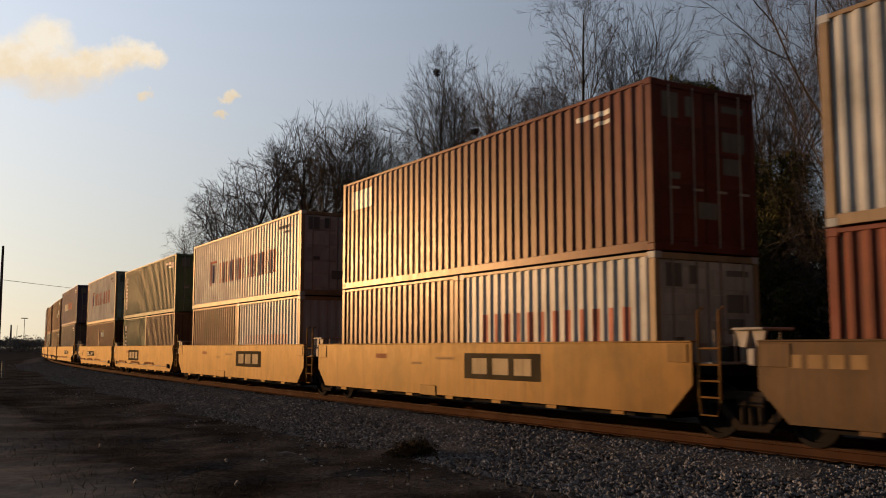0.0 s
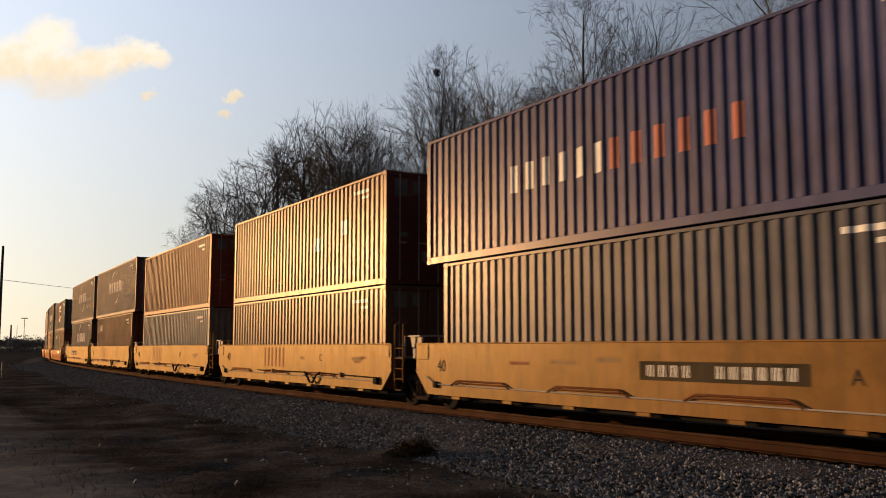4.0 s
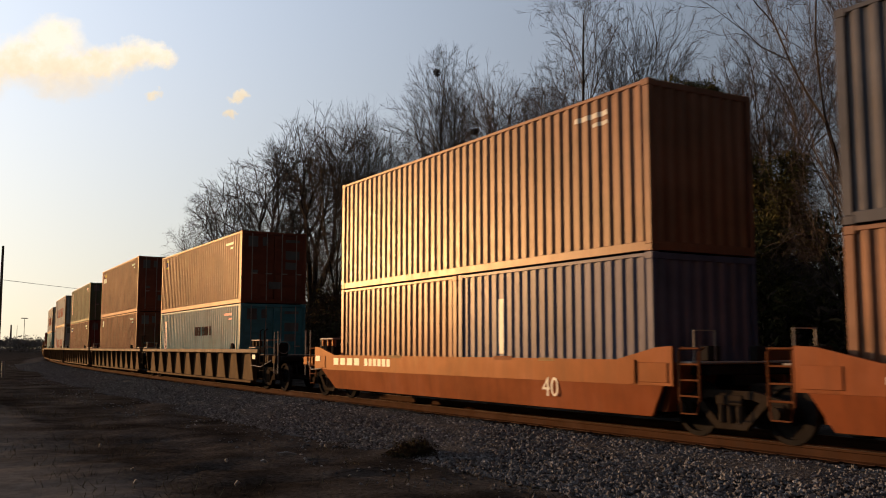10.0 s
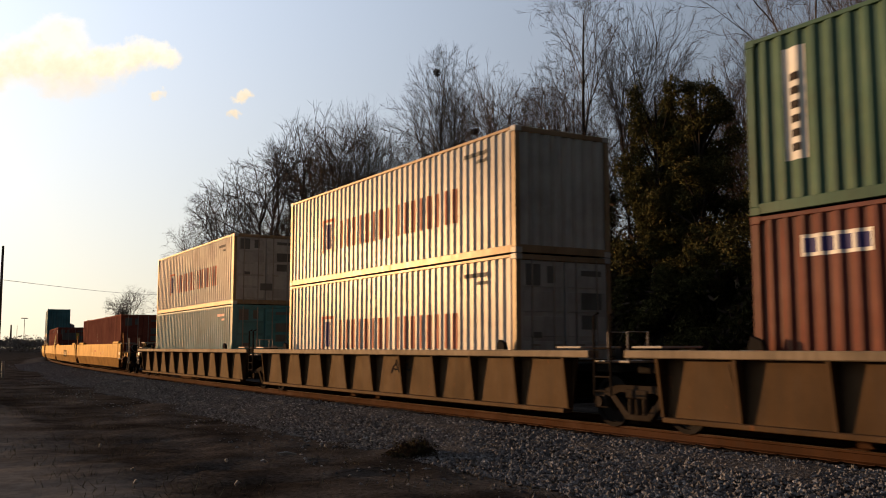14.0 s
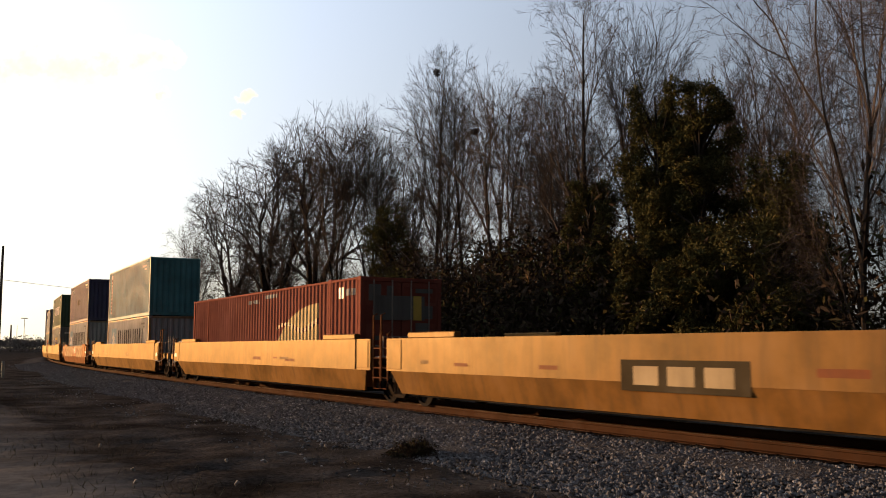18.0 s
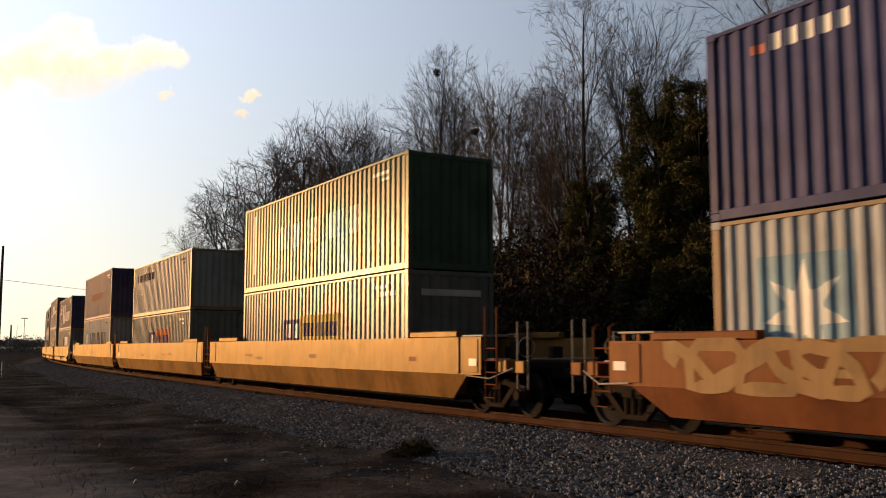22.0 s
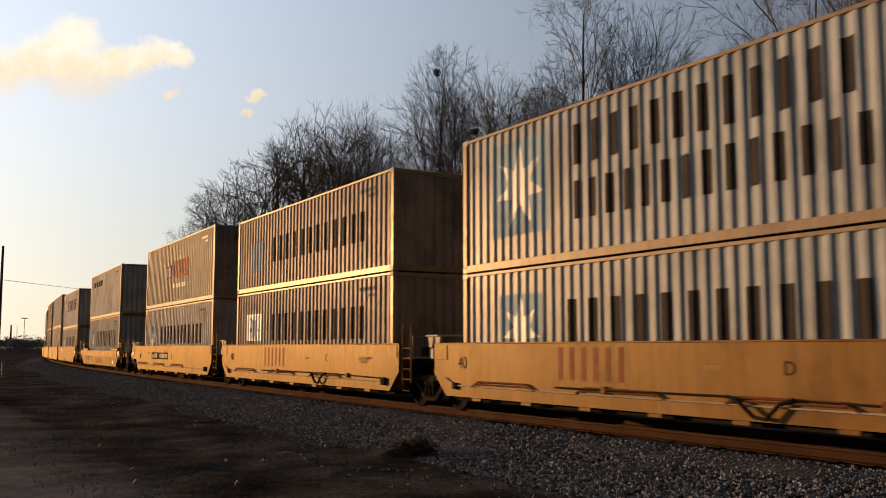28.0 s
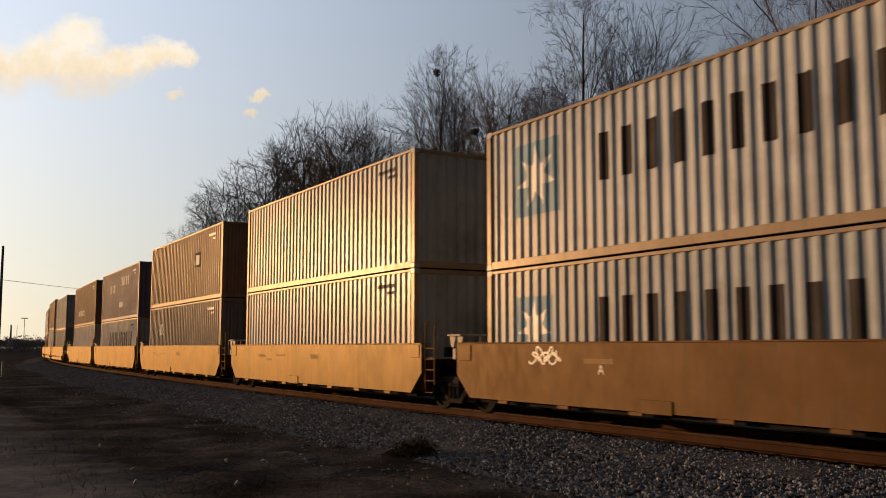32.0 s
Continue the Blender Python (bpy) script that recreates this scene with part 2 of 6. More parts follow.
BRUSH = varied("dry brush", [(0.0, (0.026, 0.019, 0.014)), (0.7, (0.05, 0.035, 0.024)), (0.93, (0.045, 0.046, 0.018)), (1.0, (0.09, 0.055, 0.028))], 0.9)
STRAW = varied("dry grass", [(0.0, (0.04, 0.034, 0.02)), (0.7, (0.10, 0.085, 0.05)), (1.0, (0.17, 0.14, 0.085))], 0.9)
POLE = paint("weathered pole wood", (0.09, 0.07, 0.055), 0.9, 0.1, 0.35, 0.2, 0.0)
LITTER = paint("pale litter", (0.3, 0.28, 0.25), 0.7, 0.1)
FAR = varied("distant woods", [(0.0, (0.13, 0.115, 0.105)), (1.0, (0.18, 0.16, 0.145))], 0.95)


# ---- mesh building ----
class Shape:
    """Vertices and faces of one mesh."""

    def __init__(self):
        self.v, self.f = [], []

    def add(self, verts, faces):
        k = len(self.v)
        self.v += [tuple(p) for p in verts]
        self.f += [tuple(k + i for i in q) for q in faces]
        return self

    def box(self, x0, x1, y0, y1, z0, z1):
        return self.add([(x, y, z) for z in (z0, z1) for y in (y0, y1) for x in (x0, x1)],
                        [(0, 2, 3, 1), (4, 5, 7, 6), (0, 1, 5, 4), (2, 6, 7, 3), (0, 4, 6, 2), (1, 3, 7, 5)])

    def soft(self, x0, x1, y0, y1, z0, z1, c=0.01):
        """A box with chamfered edges."""
        lo, hi = (x0, y0, z0), (x1, y1, z1)
        k = len(self.v)
        names = {}
        for sx in (0, 1):
            for sy in (0, 1):
                for sz in (0, 1):
                    s = (sx, sy, sz)
                    for a in range(3):
                        p = [(hi[i] if s[i] else lo[i]) for i in range(3)]
                        for i in range(3):
                            if i != a:
                                p[i] += -c if s[i] else c
                        names[s, a] = len(self.v)
                        self.v.append(tuple(p))
        for a in range(3):
            b, d = (a + 1) % 3, (a + 2) % 3
            for side in (0, 1):
                ring = []
                for u, w in ((0, 0), (1, 0), (1, 1), (0, 1)):
                    s = [0, 0, 0]
                    s[a], s[b], s[d] = side, u, w
                    ring.append(names[tuple(s), a])
                self.f.append(tuple(ring if side else ring[::-1]))
            for u in (0, 1):
                for w in (0, 1):
                    s0, s1 = [0, 0, 0], [0, 0, 0]
                    s0[b], s0[d], s1[b], s1[d], s1[a] = u, w, u, w, 1
                    q = [names[tuple(s0), b], names[tuple(s1), b], names[tuple(s1), d], names[tuple(s0), d]]
                    self.f.append(tuple(q if (u != w) else q[::-1]))
        for sx in (0, 1):
            for sy in (0, 1):
                for sz in (0, 1):
                    s = (sx, sy, sz)
                    q = [names[s, 0], names[s, 1], names[s, 2]]
                    self.f.append(tuple(q if (sx + sy + sz) % 2 else q[::-1]))
        return self

    def plate(self, outline, x0, x1):
        """A polygon in y and z, between two values of x."""
        n = len(outline)
        return self.add([(x0, y, z) for y, z in outline] + [(x1, y, z) for y, z in outline],
                        [tuple(range(n)), tuple(range(2 * n - 1, n - 1, -1))] + [(i, i + n, (i + 1) % n + n, (i + 1) % n) for i in range(n)])

    def tube(self, points, radii, sides=6, caps=True):
        """A pipe along points."""
        pts = [Vector(p) for p in points]
        if not isinstance(radii, (list, tuple)):
            radii = [radii] * len(pts)
        k = len(self.v)
        for i, p in enumerate(pts):
            d = (pts[min(i + 1, len(pts) - 1)] - pts[max(i - 1, 0)]).normalized()
            a = d.orthogonal().normalized()
            b = d.cross(a)
            for j in range(sides):
                w = math.tau * j / sides
                self.v.append(tuple(p + radii[i] * (math.cos(w) * a + math.sin(w) * b)))
        for i in range(len(pts) - 1):
            for j in range(sides):
                a, b = k + i * sides + j, k + i * sides + (j + 1) % sides
                self.f.append((a, b, b + sides, a + sides))
        if caps:
            self.f.append(tuple(k + j for j in range(sides))[::-1])
            self.f.append(tuple(k + (len(pts) - 1) * sides + j for j in range(sides)))
        return self

    def mesh(self, name, material):
        me = bpy.data.meshes.new(name)
        me.from_pydata(self.v, [], self.f)
        me.materials.append(material)
        return me


def part(name, shape, material, parent, label=""):
    ob = new(name, shape.mesh(name, material) if isinstance(shape, Shape) else shape)
    ob.parent = parent
    if label:
        ob["label"] = label
    return ob


def setting(name, shape, material, label, category):
    return tagged(new(name, shape.mesh(name, material)), label, category, kind="structure")


def thing(name, label, category, group="", at=None):
    ob = tagged(new(name), label, category, group)
    if at is not None:
        ob.matrix_basis = at
    return ob


def words(text, size, material, x, y, z, name="lettering"):
    """Letters on a wall that faces the camera's side (towards -x), starting at y and reading towards -y."""
    c = bpy.data.curves.new(name, "FONT")
    c.body, c.size, c.extrude, c.resolution_u = text, size, 0.001, 3
    o = bpy.data.objects.new(name, c)
    me = bpy.data.meshes.new_from_object(o)
    bpy.data.objects.remove(o)
    me.transform(Matrix(((0, 0, -1, x), (-1, 0, 0, y), (0, 1, 0, z), (0, 0, 0, 1))))
    me.materials.clear()
    me.materials.append(material)
    return me


# ---- ground, ballast and track ----
def steps(lo, hi, near, n, power):
    """Values from lo to hi that crowd round near."""
    out = []
    for i in range(n + 1):
        q = 2 * i / n - 1
        span = (hi - near) if q > 0 else (near - lo)
        out.append(near + math.copysign(abs(q) ** power, q) * span)
    return out


def build_ground():
    xs, ys = steps(-3000, 3000, 6, 220, 4.6), steps(-3000, 4000, 16, 240, 4.4)
    sh = Shape()
    for y in ys:
        for x in xs:
            h = 0.0
            if abs(x) < 60 and abs(y) < 120:
                h = 0.08 * noise.noise((x * 0.3, y * 0.3, 3)) + 0.05 * noise.noise((x * 1.1, y * 1.1, 7))
            sh.v.append((x, y, -0.45 + h))
    n = len(xs)
    sh.f = [(j * n + i, j * n + i + 1, (j + 1) * n + i + 1, (j + 1) * n + i) for j in range(len(ys) - 1) for i in range(n - 1)]
    setting("ground", sh, DIRT, "dark bare dirt with patches of dry grass", "ground")


def sweep(profile, s0, s1, step, jitter=0.0, closed=False):
    """A strip of constant cross-section along the track; profile: (lateral from the track's centre, z)."""
    sh = Shape()
    rnd = random.Random(5)
    n = len(profile)
    rows = int((s1 - s0) / step)
    for i in range(rows + 1):
        s = s0 + (s1 - s0) * i / rows
        for lat, z in profile:
            x, y, th = along(s, CENTRE + lat + rnd.uniform(-jitter, jitter) * 3)
            sh.v.append((x, y, z + rnd.uniform(-jitter, jitter)))
    m = n if closed else n - 1
    sh.f = [(i * n + j, i * n + (j + 1) % n, (i + 1) * n + (j + 1) % n, (i + 1) * n + j) for i in range(rows) for j in range(m)]
    return sh


def build_track():
    bed = [(-4.9, -0.8), (-4.3, -0.52), (-3.5, -0.40), (-2.7, -0.32), (-2.1, -0.21), (-1.6, -0.165), (-1.15, -0.165), (0, -0.2), (1.5, -0.18), (2.6, -0.3), (4.6, -0.56)]
    setting("ballast", sweep(bed, -700, 1000, 1.0, 0.02), BALLAST, "grey crushed stone ballast bed under the railway", "ballast")
    track = tagged(new("railway_track"), "rusty steel rails on dark wooden ties", "railway track", kind="structure")
    r = [(-0.07, -0.17), (0.07, -0.17), (0.07, -0.158), (0.012, -0.14), (0.012, -0.045), (0.036, -0.035), (0.036, -0.004), (-0.036, -0.004), (-0.036, -0.035), (-0.012, -0.045), (-0.012, -0.14), (-0.07, -0.158)]
    for side in (-0.754, 0.754):
        part("rail", sweep([(side + a, z) for a, z in r], -700, 1000, 2.0, closed=True), RAIL, track, "rusty brown rail")
        part("rail_head", sweep([(side - 0.033, -0.003), (side + 0.033, -0.003), (side + 0.033, 0.0), (side - 0.033, 0.0)], -700, 1000, 2.0, closed=True), RAIL_TOP, track, "worn shiny running surface")
    rnd = random.Random(9)
    tie = Shape().soft(-1.3, 1.3, -0.11, 0.11, -0.34, -0.165, 0.012).mesh("tie", TIE)
    spot = Shape().box(-0.86, -0.64, -0.09, 0.09, -0.168, -0.158).mesh("tie_plate", RAIL)
    for i in range(120):
        x, y, th = along(-2 + i * 0.52, CENTRE + rnd.uniform(-0.03, 0.03))
        o = part("tie", tie, TIE, track)
        o.matrix_basis = pose(x, y, 0, 0, 0, -math.degrees(th) + rnd.uniform(-0.8, 0.8))
        part("tie_plate", spot, RAIL, o)
    rest = Shape()
    for i in range(120, 700):
        x, y, th = along(-2 + i * 0.52, CENTRE)
        c, s = math.cos(th), math.sin(th)
        rest.add([(x + a * c + b * s, y - a * s + b * c, z) for z in (-0.34, -0.165) for b in (-0.11, 0.11) for a in (-1.3, 1.3)],
                 [(4, 5, 7, 6), (0, 1, 5, 4), (2, 6, 7, 3), (0, 4, 6, 2), (1, 3, 7, 5)])
    tagged(part("far_ties", rest, TIE, track), kind="stuff")


def build_stones():
    rnd = np.random.default_rng(4)
    octa = np.array([(1, 0, 0), (-1, 0, 0), (0, 1, 0), (0, -1, 0), (0, 0, 1), (0, 0, -1)], float)
    faces = np.array([(0, 2, 4), (2, 1, 4), (1, 3, 4), (3, 0, 4), (2, 0, 5), (1, 2, 5), (3, 1, 5), (0, 3, 5)])
    n = 62000
    s = 3 + 112 * rnd.random(n) ** 2.0
    lat = -1.15 - 3.4 * rnd.random(n) ** 0.85
    lat = np.where(rnd.random(n) < 0.05, -4.2 - 2.2 * rnd.random(n) ** 2, lat)
    size = 0.016 + 0.03 * rnd.random(n) ** 1.5
    zs = np.interp(lat, [-4.9, -4.3, -3.5, -2.7, -2.1, -1.6], [-0.455, -0.45, -0.40, -0.30, -0.21, -0.165])
    verts = np.empty((n, 6, 3))
    for i in range(n):
        x, y, th = along(s[i], CENTRE + lat[i])
        q = octa * (1 + 0.5 * (rnd.random((6, 3)) - 0.5)) * size[i] * np.array((1.2, 1.0, 0.8))
        a = rnd.random() * 6.28
        c, d = math.cos(a), math.sin(a)
        q = q @ np.array(((c, -d, 0.25), (d, c, -0.2), (-0.2, 0.25, 1)))
        verts[i] = q + (x, y, zs[i] - size[i] * 0.05)
    me = bpy.data.meshes.new("ballast_stones")
    me.from_pydata(verts.reshape(-1, 3).tolist(), [], (faces[None] + 6 * np.arange(n)[:, None, None]).reshape(-1, 3).tolist())
    me.materials.append(STONE)
    tagged(new("ballast_stones", me), "loose grey crushed stones on the ballast shoulder", "gravel", kind="stuff")


build_ground()
build_track()
build_stones()


# ---- containers ----
WIDE = 2.438
STD, HC = 2.591, 2.896
PITCH = 0.278


def corrugation(length):
    """Breakpoints (u, depth) of a trapezoid profile along a panel."""
    n = max(2, round(length / PITCH))
    p = length / n
    out = []
    for i in range(n):
        a = i * p
        out += [(a, 0.036), (a + 0.26 * p, 0.036), (a + 0.5 * p, 0.0), (a + 0.76 * p, 0.0)]
    return out + [(length, 0.036)]


def depth_at(profile, u):
    for (a, da), (b, db) in zip(profile, profile[1:]):
        if a <= u <= b:
            return da + (db - da) * (u - a) / max(b - a, 1e-6)
    return 0.036


def wall_shape(profile, y0, z0, z1, x, sign, bow=None):
    """A corrugated wall; u runs from y0 towards -y; sign: the way in which it faces along x."""
    sh = Shape()
    for u, d in profile:
        for z in (z0, z1):
            sh.v.append((x - sign * d, y0 - u, z))
    for i in range(len(profile) - 1):
        q = (2 * i, 2 * i + 2, 2 * i + 3, 2 * i + 1)
        sh.f.append(q if sign < 0 else q[::-1])
    return sh


def decal(sh, profile, y0, x, u0, u1, z0, z1, lift=0.004):
    """Paint that follows a corrugated wall that faces -x."""
    us = [u0] + [u for u, d in profile if u0 < u < u1] + [u1]
    k = len(sh.v)
    for u in us:
        d = depth_at(profile, u) - lift
        sh.v += [(x + d, y0 - u, z0), (x + d, y0 - u, z1)]
    sh.f += [(k + 2 * i, k + 2 * i + 2, k + 2 * i + 3, k + 2 * i + 1) for i in range(len(us) - 1)]


def glyph_row(box, u0, u1, z0, z1, n, gap=0.42, solid=False):
    """A word as n plain blocks, or pairs of bars where it is large."""
    w = (u1 - u0) / (n + gap * (n - 1))
    for i in range(n):
        a = u0 + i * w * (1 + gap)
        if solid or z1 - z0 < 0.4:
            box(a, a + w, z0, z1)
        else:
            box(a, a + 0.29 * w, z0, z1)
            box(a + 0.71 * w, a + w, z0, z1)


def star_spans(u, z, r):
    """For each u the stretches of z that lie in a seven-pointed star."""
    ring = [(u + q * math.sin(i * math.pi / 7), z + q * math.cos(i * math.pi / 7)) for i in range(14) for q in [r if i % 2 == 0 else r * 0.42]]
    edges = list(zip(ring, ring[1:] + ring[:1]))

    def spans(a):
        cuts = sorted(y0 + (y1 - y0) * (a - x0) / (x1 - x0) for (x0, y0), (x1, y1) in edges if (x0 - a) * (x1 - a) < 0)
        return list(zip(cuts[::2], cuts[1::2]))
    return spans, u - r, u + r


def ring_spans(u, z, r, w=0.06):
    def spans(a):
        d = abs(a - u)
        if d >= r:
            return []
        hi = math.sqrt(r * r - d * d)
        if d >= r - w:
            return [(z - hi, z + hi)]
        lo = math.sqrt((r - w) ** 2 - d * d)
        return [(z - hi, z - lo), (z + lo, z + hi)]
    return spans, u - r, u + r


def arc_spans(u, z, ru, rz, a0, a1, w):
    ends = sorted(u + ru * math.cos(math.radians(a)) for a in (a0, a1))
    sign = 1 if a0 + a1 > 0 else -1

    def spans(a):
        q = z + sign * rz * math.sqrt(max(1 - ((a - u) / ru) ** 2, 0))
        taper = 0.25 + 0.75 * math.sin(math.pi * min(max((a - ends[0]) / (ends[1] - ends[0]), 0.04), 0.96))
        return [(q - w * taper / 2, q + w * taper / 2)]
    return spans, ends[0], ends[1]


def dome_spans(u0, u1, z0, z1):
    """A half dome that rises from u0 and is cut off upright at u1."""
    return lambda u: [(z0, z0 + (z1 - z0) * math.sqrt(max(0.0, 1 - ((u1 - u) / (u1 - u0)) ** 2)))], u0, u1


def wave_spans(u0, u1, z, w):
    """A band that dips and rises, thinner at its start."""
    def spans(u):
        k = (u - u0) / (u1 - u0)
        mid = z + 0.12 * math.sin(k * 7.5) + 0.05 * k
        return [(mid - w * (0.3 + 0.3 * k), mid + w * (0.3 + 0.3 * k))]
    return spans, u0, u1


def container(spec, label, group="containers on the train"):
    """spec: length, height, paint, door (True: doors at the near end), markings. Base at z 0, far end at +y."""
    length, height, body, door, marks = spec
    root = thing("shipping_container", label, "shipping container", group)
    hy, hx = length / 2, WIDE / 2
    fr = Shape()
    for sy in (-1, 1):
        for sx in (-1, 1):
            a, b = sorted((sx * hx, sx * (hx - 0.11)))
            c, d = sorted((sy * hy, sy * (hy - 0.15)))
            fr.soft(a, b, c, d, 0.118, height - 0.118, 0.008)
    for sx in (-1, 1):
        a, b = sorted((sx * (hx - 0.004), sx * (hx - 0.065)))
        fr.soft(a, b, -hy + 0.15, hy - 0.15, height - 0.075, height - 0.012, 0.006)
        fr.soft(a, b, -hy + 0.15, hy - 0.15, 0.012, 0.165, 0.006)
    for sy in (-1, 1):
        c, d = sorted((sy * (hy - 0.004), sy * (hy - 0.07)))
        fr.soft(-hx + 0.11, hx - 0.11, c, d, height - 0.12, height - 0.012, 0.006)
        fr.soft(-hx + 0.11, hx - 0.11, c, d, 0.012, 0.165, 0.006)
    part("frame", fr, FRAME_CREAM if body in (WHITE, GREY, STAINED) else body, root)
    cast = Shape().soft(-0.082, 0.082, -0.09, 0.09, -0.059, 0.059, 0.008).mesh("corner_casting", body)
    for sx in (-1, 1):
        for sy in (-1, 1):
            for z in (0.059, height - 0.059):
                o = part("corner_casting", cast, body, root)
                o.location = (sx * (hx - 0.079), sy * (hy - 0.087), z)
    if length > 15:  # lifting posts forty feet apart
        for sx in (-1, 1):
            for sy in (-1, 1):
                a, b = sorted((sx * hx, sx * (hx - 0.06)))
                part("lifting_post", Shape().soft(a, b, sy * 6.03 - 0.07, sy * 6.03 + 0.07, 0.17, height - 0.08, 0.006), body, root)
                o = part("corner_casting", cast, body, root)
                o.location = (sx * (hx - 0.079), sy * 6.03, height - 0.035)
    prof = corrugation(length - 0.30)
    y0 = hy - 0.15
    part("side_wall", wall_shape(prof, y0, 0.165, height - 0.075, -hx + 0.012, -1), body, root)
    part("side_wall", wall_shape(prof, y0, 0.165, height - 0.075, hx - 0.012, 1), body, root)
    roof = Shape()
    n = max(4, round(length / 0.42))
    for i in range(n):
        a = -hy + 0.07 + (length - 0.14) * i / n
        roof.soft(-hx + 0.065, hx - 0.065, a, a + (length - 0.14) / n - 0.05, height - 0.05, height - 0.018, 0.01)
    roof.box(-hx + 0.065, hx - 0.065, -hy + 0.07, hy - 0.07, height - 0.055, height - 0.035)
    part("roof", roof, body, root)
    part("floor", Shape().box(-hx + 0.065, hx - 0.065, -hy + 0.07, hy - 0.07, 0.12, 0.16), BLACK, root)

    def end_wall(sy):
        p = corrugation(WIDE - 0.22)
        sh = Shape()
        for u, d in p:
            for z in (0.165, height - 0.12):
                sh.v.append((-hx + 0.11 + u, sy * (hy - 0.012 - d), z))
        for i in range(len(p) - 1):
            q = (2 * i, 2 * i + 2, 2 * i + 3, 2 * i + 1)
            sh.f.append(q if sy < 0 else q[::-1])
        part("end_wall", sh, body, root)

    end_wall(1)
    if not door:
        end_wall(-1)
        if "plate" in marks:
            part("end_stripe", Shape().box(-0.85, 0.85, -hy + 0.004, -hy + 0.012, height - 0.62, height - 0.46), INK_WHITE, root, "pale painted stripe")
    else:
        for k in (-1, 1):
            a, b = sorted((k * 0.012, k * (hx - 0.115)))
            leaf = Shape().soft(a, b, -hy + 0.02, -hy + 0.06, 0.17, height - 0.13, 0.01)
            dl = part("door", leaf, body, root)
            for i in range(5):
                zz = 0.24 + i * (height - 0.4) / 5
                part("door_panel", Shape().soft(a + 0.06, b - 0.06, -hy + 0.008, -hy + 0.019, zz, zz + (height - 0.4) / 5 - 0.09, 0.005), body, dl)
            for q in (0.25, 0.75):
                rod = Shape().tube([(a + (b - a) * q, -hy - 0.006, 0.1), (a + (b - a) * q, -hy - 0.006, height - 0.08)], 0.017, 6)
                rod.box(a + (b - a) * q - 0.03, a + (b - a) * q + 0.2, -hy - 0.012, -hy + 0.012, 1.05, 1.09)
                part("lock_rod", rod, GALV, dl, "steel locking bar")
        for (x0, x1, z0, z1) in ((-0.98, -0.62, 0.78, 0.93), (-0.45, -0.25, 0.8, 0.92), (0.42, 0.95, 0.86, 0.9), (0.42, 0.95, 0.62, 0.74), (0.42, 0.85, 0.48, 0.58), (-0.85, -0.6, 0.42, 0.46), (-0.2, 0.25, 0.2, 0.3)):
            part("data_plate", Shape().box(x0, x1, -hy + 0.002, -hy + 0.006, z0 * height, z1 * height), GHOSTLY, root, "weathered data plate")
    if "picture" in marks:
        part("end_picture", Shape().box(-0.85, 0.7, -hy + 0.001, -hy + 0.0055, 1.75, 2.4), GHOSTLY, root, "faded pale picture painted on the doors")
        part("end_picture_strip", Shape().box(0.35, 0.6, -hy - 0.003, -hy + 0.0005, 1.75, 2.4), INK_YELLOW, root, "faded yellow strip")
    layer = [0]

    def boxer(material):
        """Lays blocks of paint, each a part, and emblems."""
        layer[0] += 1
        lift = 0.004 + 0.0012 * layer[0]

        def lay(a, b, z0, z1):
            sh = Shape()
            decal(sh, prof, y0, -hx + 0.012, max(a - 0.15, 0.01), min(b - 0.15, length - 0.31), max(z0, 0.17), min(z1, height - 0.08), lift)
            part("paint_block", sh, material, root)

        def emblem(spans, ua, ub):
            """Paint between curved edges, following the wall."""
            sh, last = Shape(), []
            us = sorted([ua + (ub - ua) * i / 60 + 0.0003 for i in range(60)] + [u + 0.15 for u, d in prof if ua < u + 0.15 < ub])
            for u in us:
                row = []
                for lo, hi in spans(u):
                    x = -hx + 0.012 + depth_at(prof, u - 0.15) - lift
                    row.append(len(sh.v))
                    sh.v += [(x, y0 - u + 0.15, max(lo, 0.17)), (x, y0 - u + 0.15, min(hi, height - 0.08))]
                if len(row) == len(last):
                    sh.f += [(p, q, q + 1, p + 1) for p, q in zip(last, row)]
                last = row
            part("emblem", sh, material, root)
        return lay, emblem

    texts = []
    for mk in marks:
        if isinstance(mk, str):
            continue
        kind, col, *q = mk
        if kind == "text":
            texts.append(mk[1:])
            continue
        box, emblem = boxer(col)
        if kind == "word":
            glyph_row(box, q[0], q[1], q[2], q[3], q[4])
        elif kind == "box":
            box(*q)
        elif kind == "star":
            emblem(*star_spans(*q))
        elif kind == "arc":
            emblem(*arc_spans(*q))
        elif kind == "dome":
            emblem(*dome_spans(*q))
        elif kind == "wave":
            emblem(*wave_spans(*q))
        elif kind == "rings":
            emblem(*ring_spans(*q))
    # usual small marks of every container
    box, emblem = boxer(GHOSTLY if body in (WHITE, GREY, STAINED) else INK_WHITE)
    if 7 < length < 15:
        box(length - 2.0, length - 1.05, height - 0.40, height - 0.31)
        box(length - 1.5, length - 1.05, height - 0.56, height - 0.49)
    for body_text, size, col, u, z in texts:
        part("lettering", words(body_text, size, col, -hx + 0.006, hy - u, z), col, root, "painted words")
    return root


GHOSTLY = paint("dirty pale decal", (0.12, 0.12, 0.11), 0.6, 0.2)
L20, L40, L45, L53 = 6.058, 12.192, 13.716, 16.154


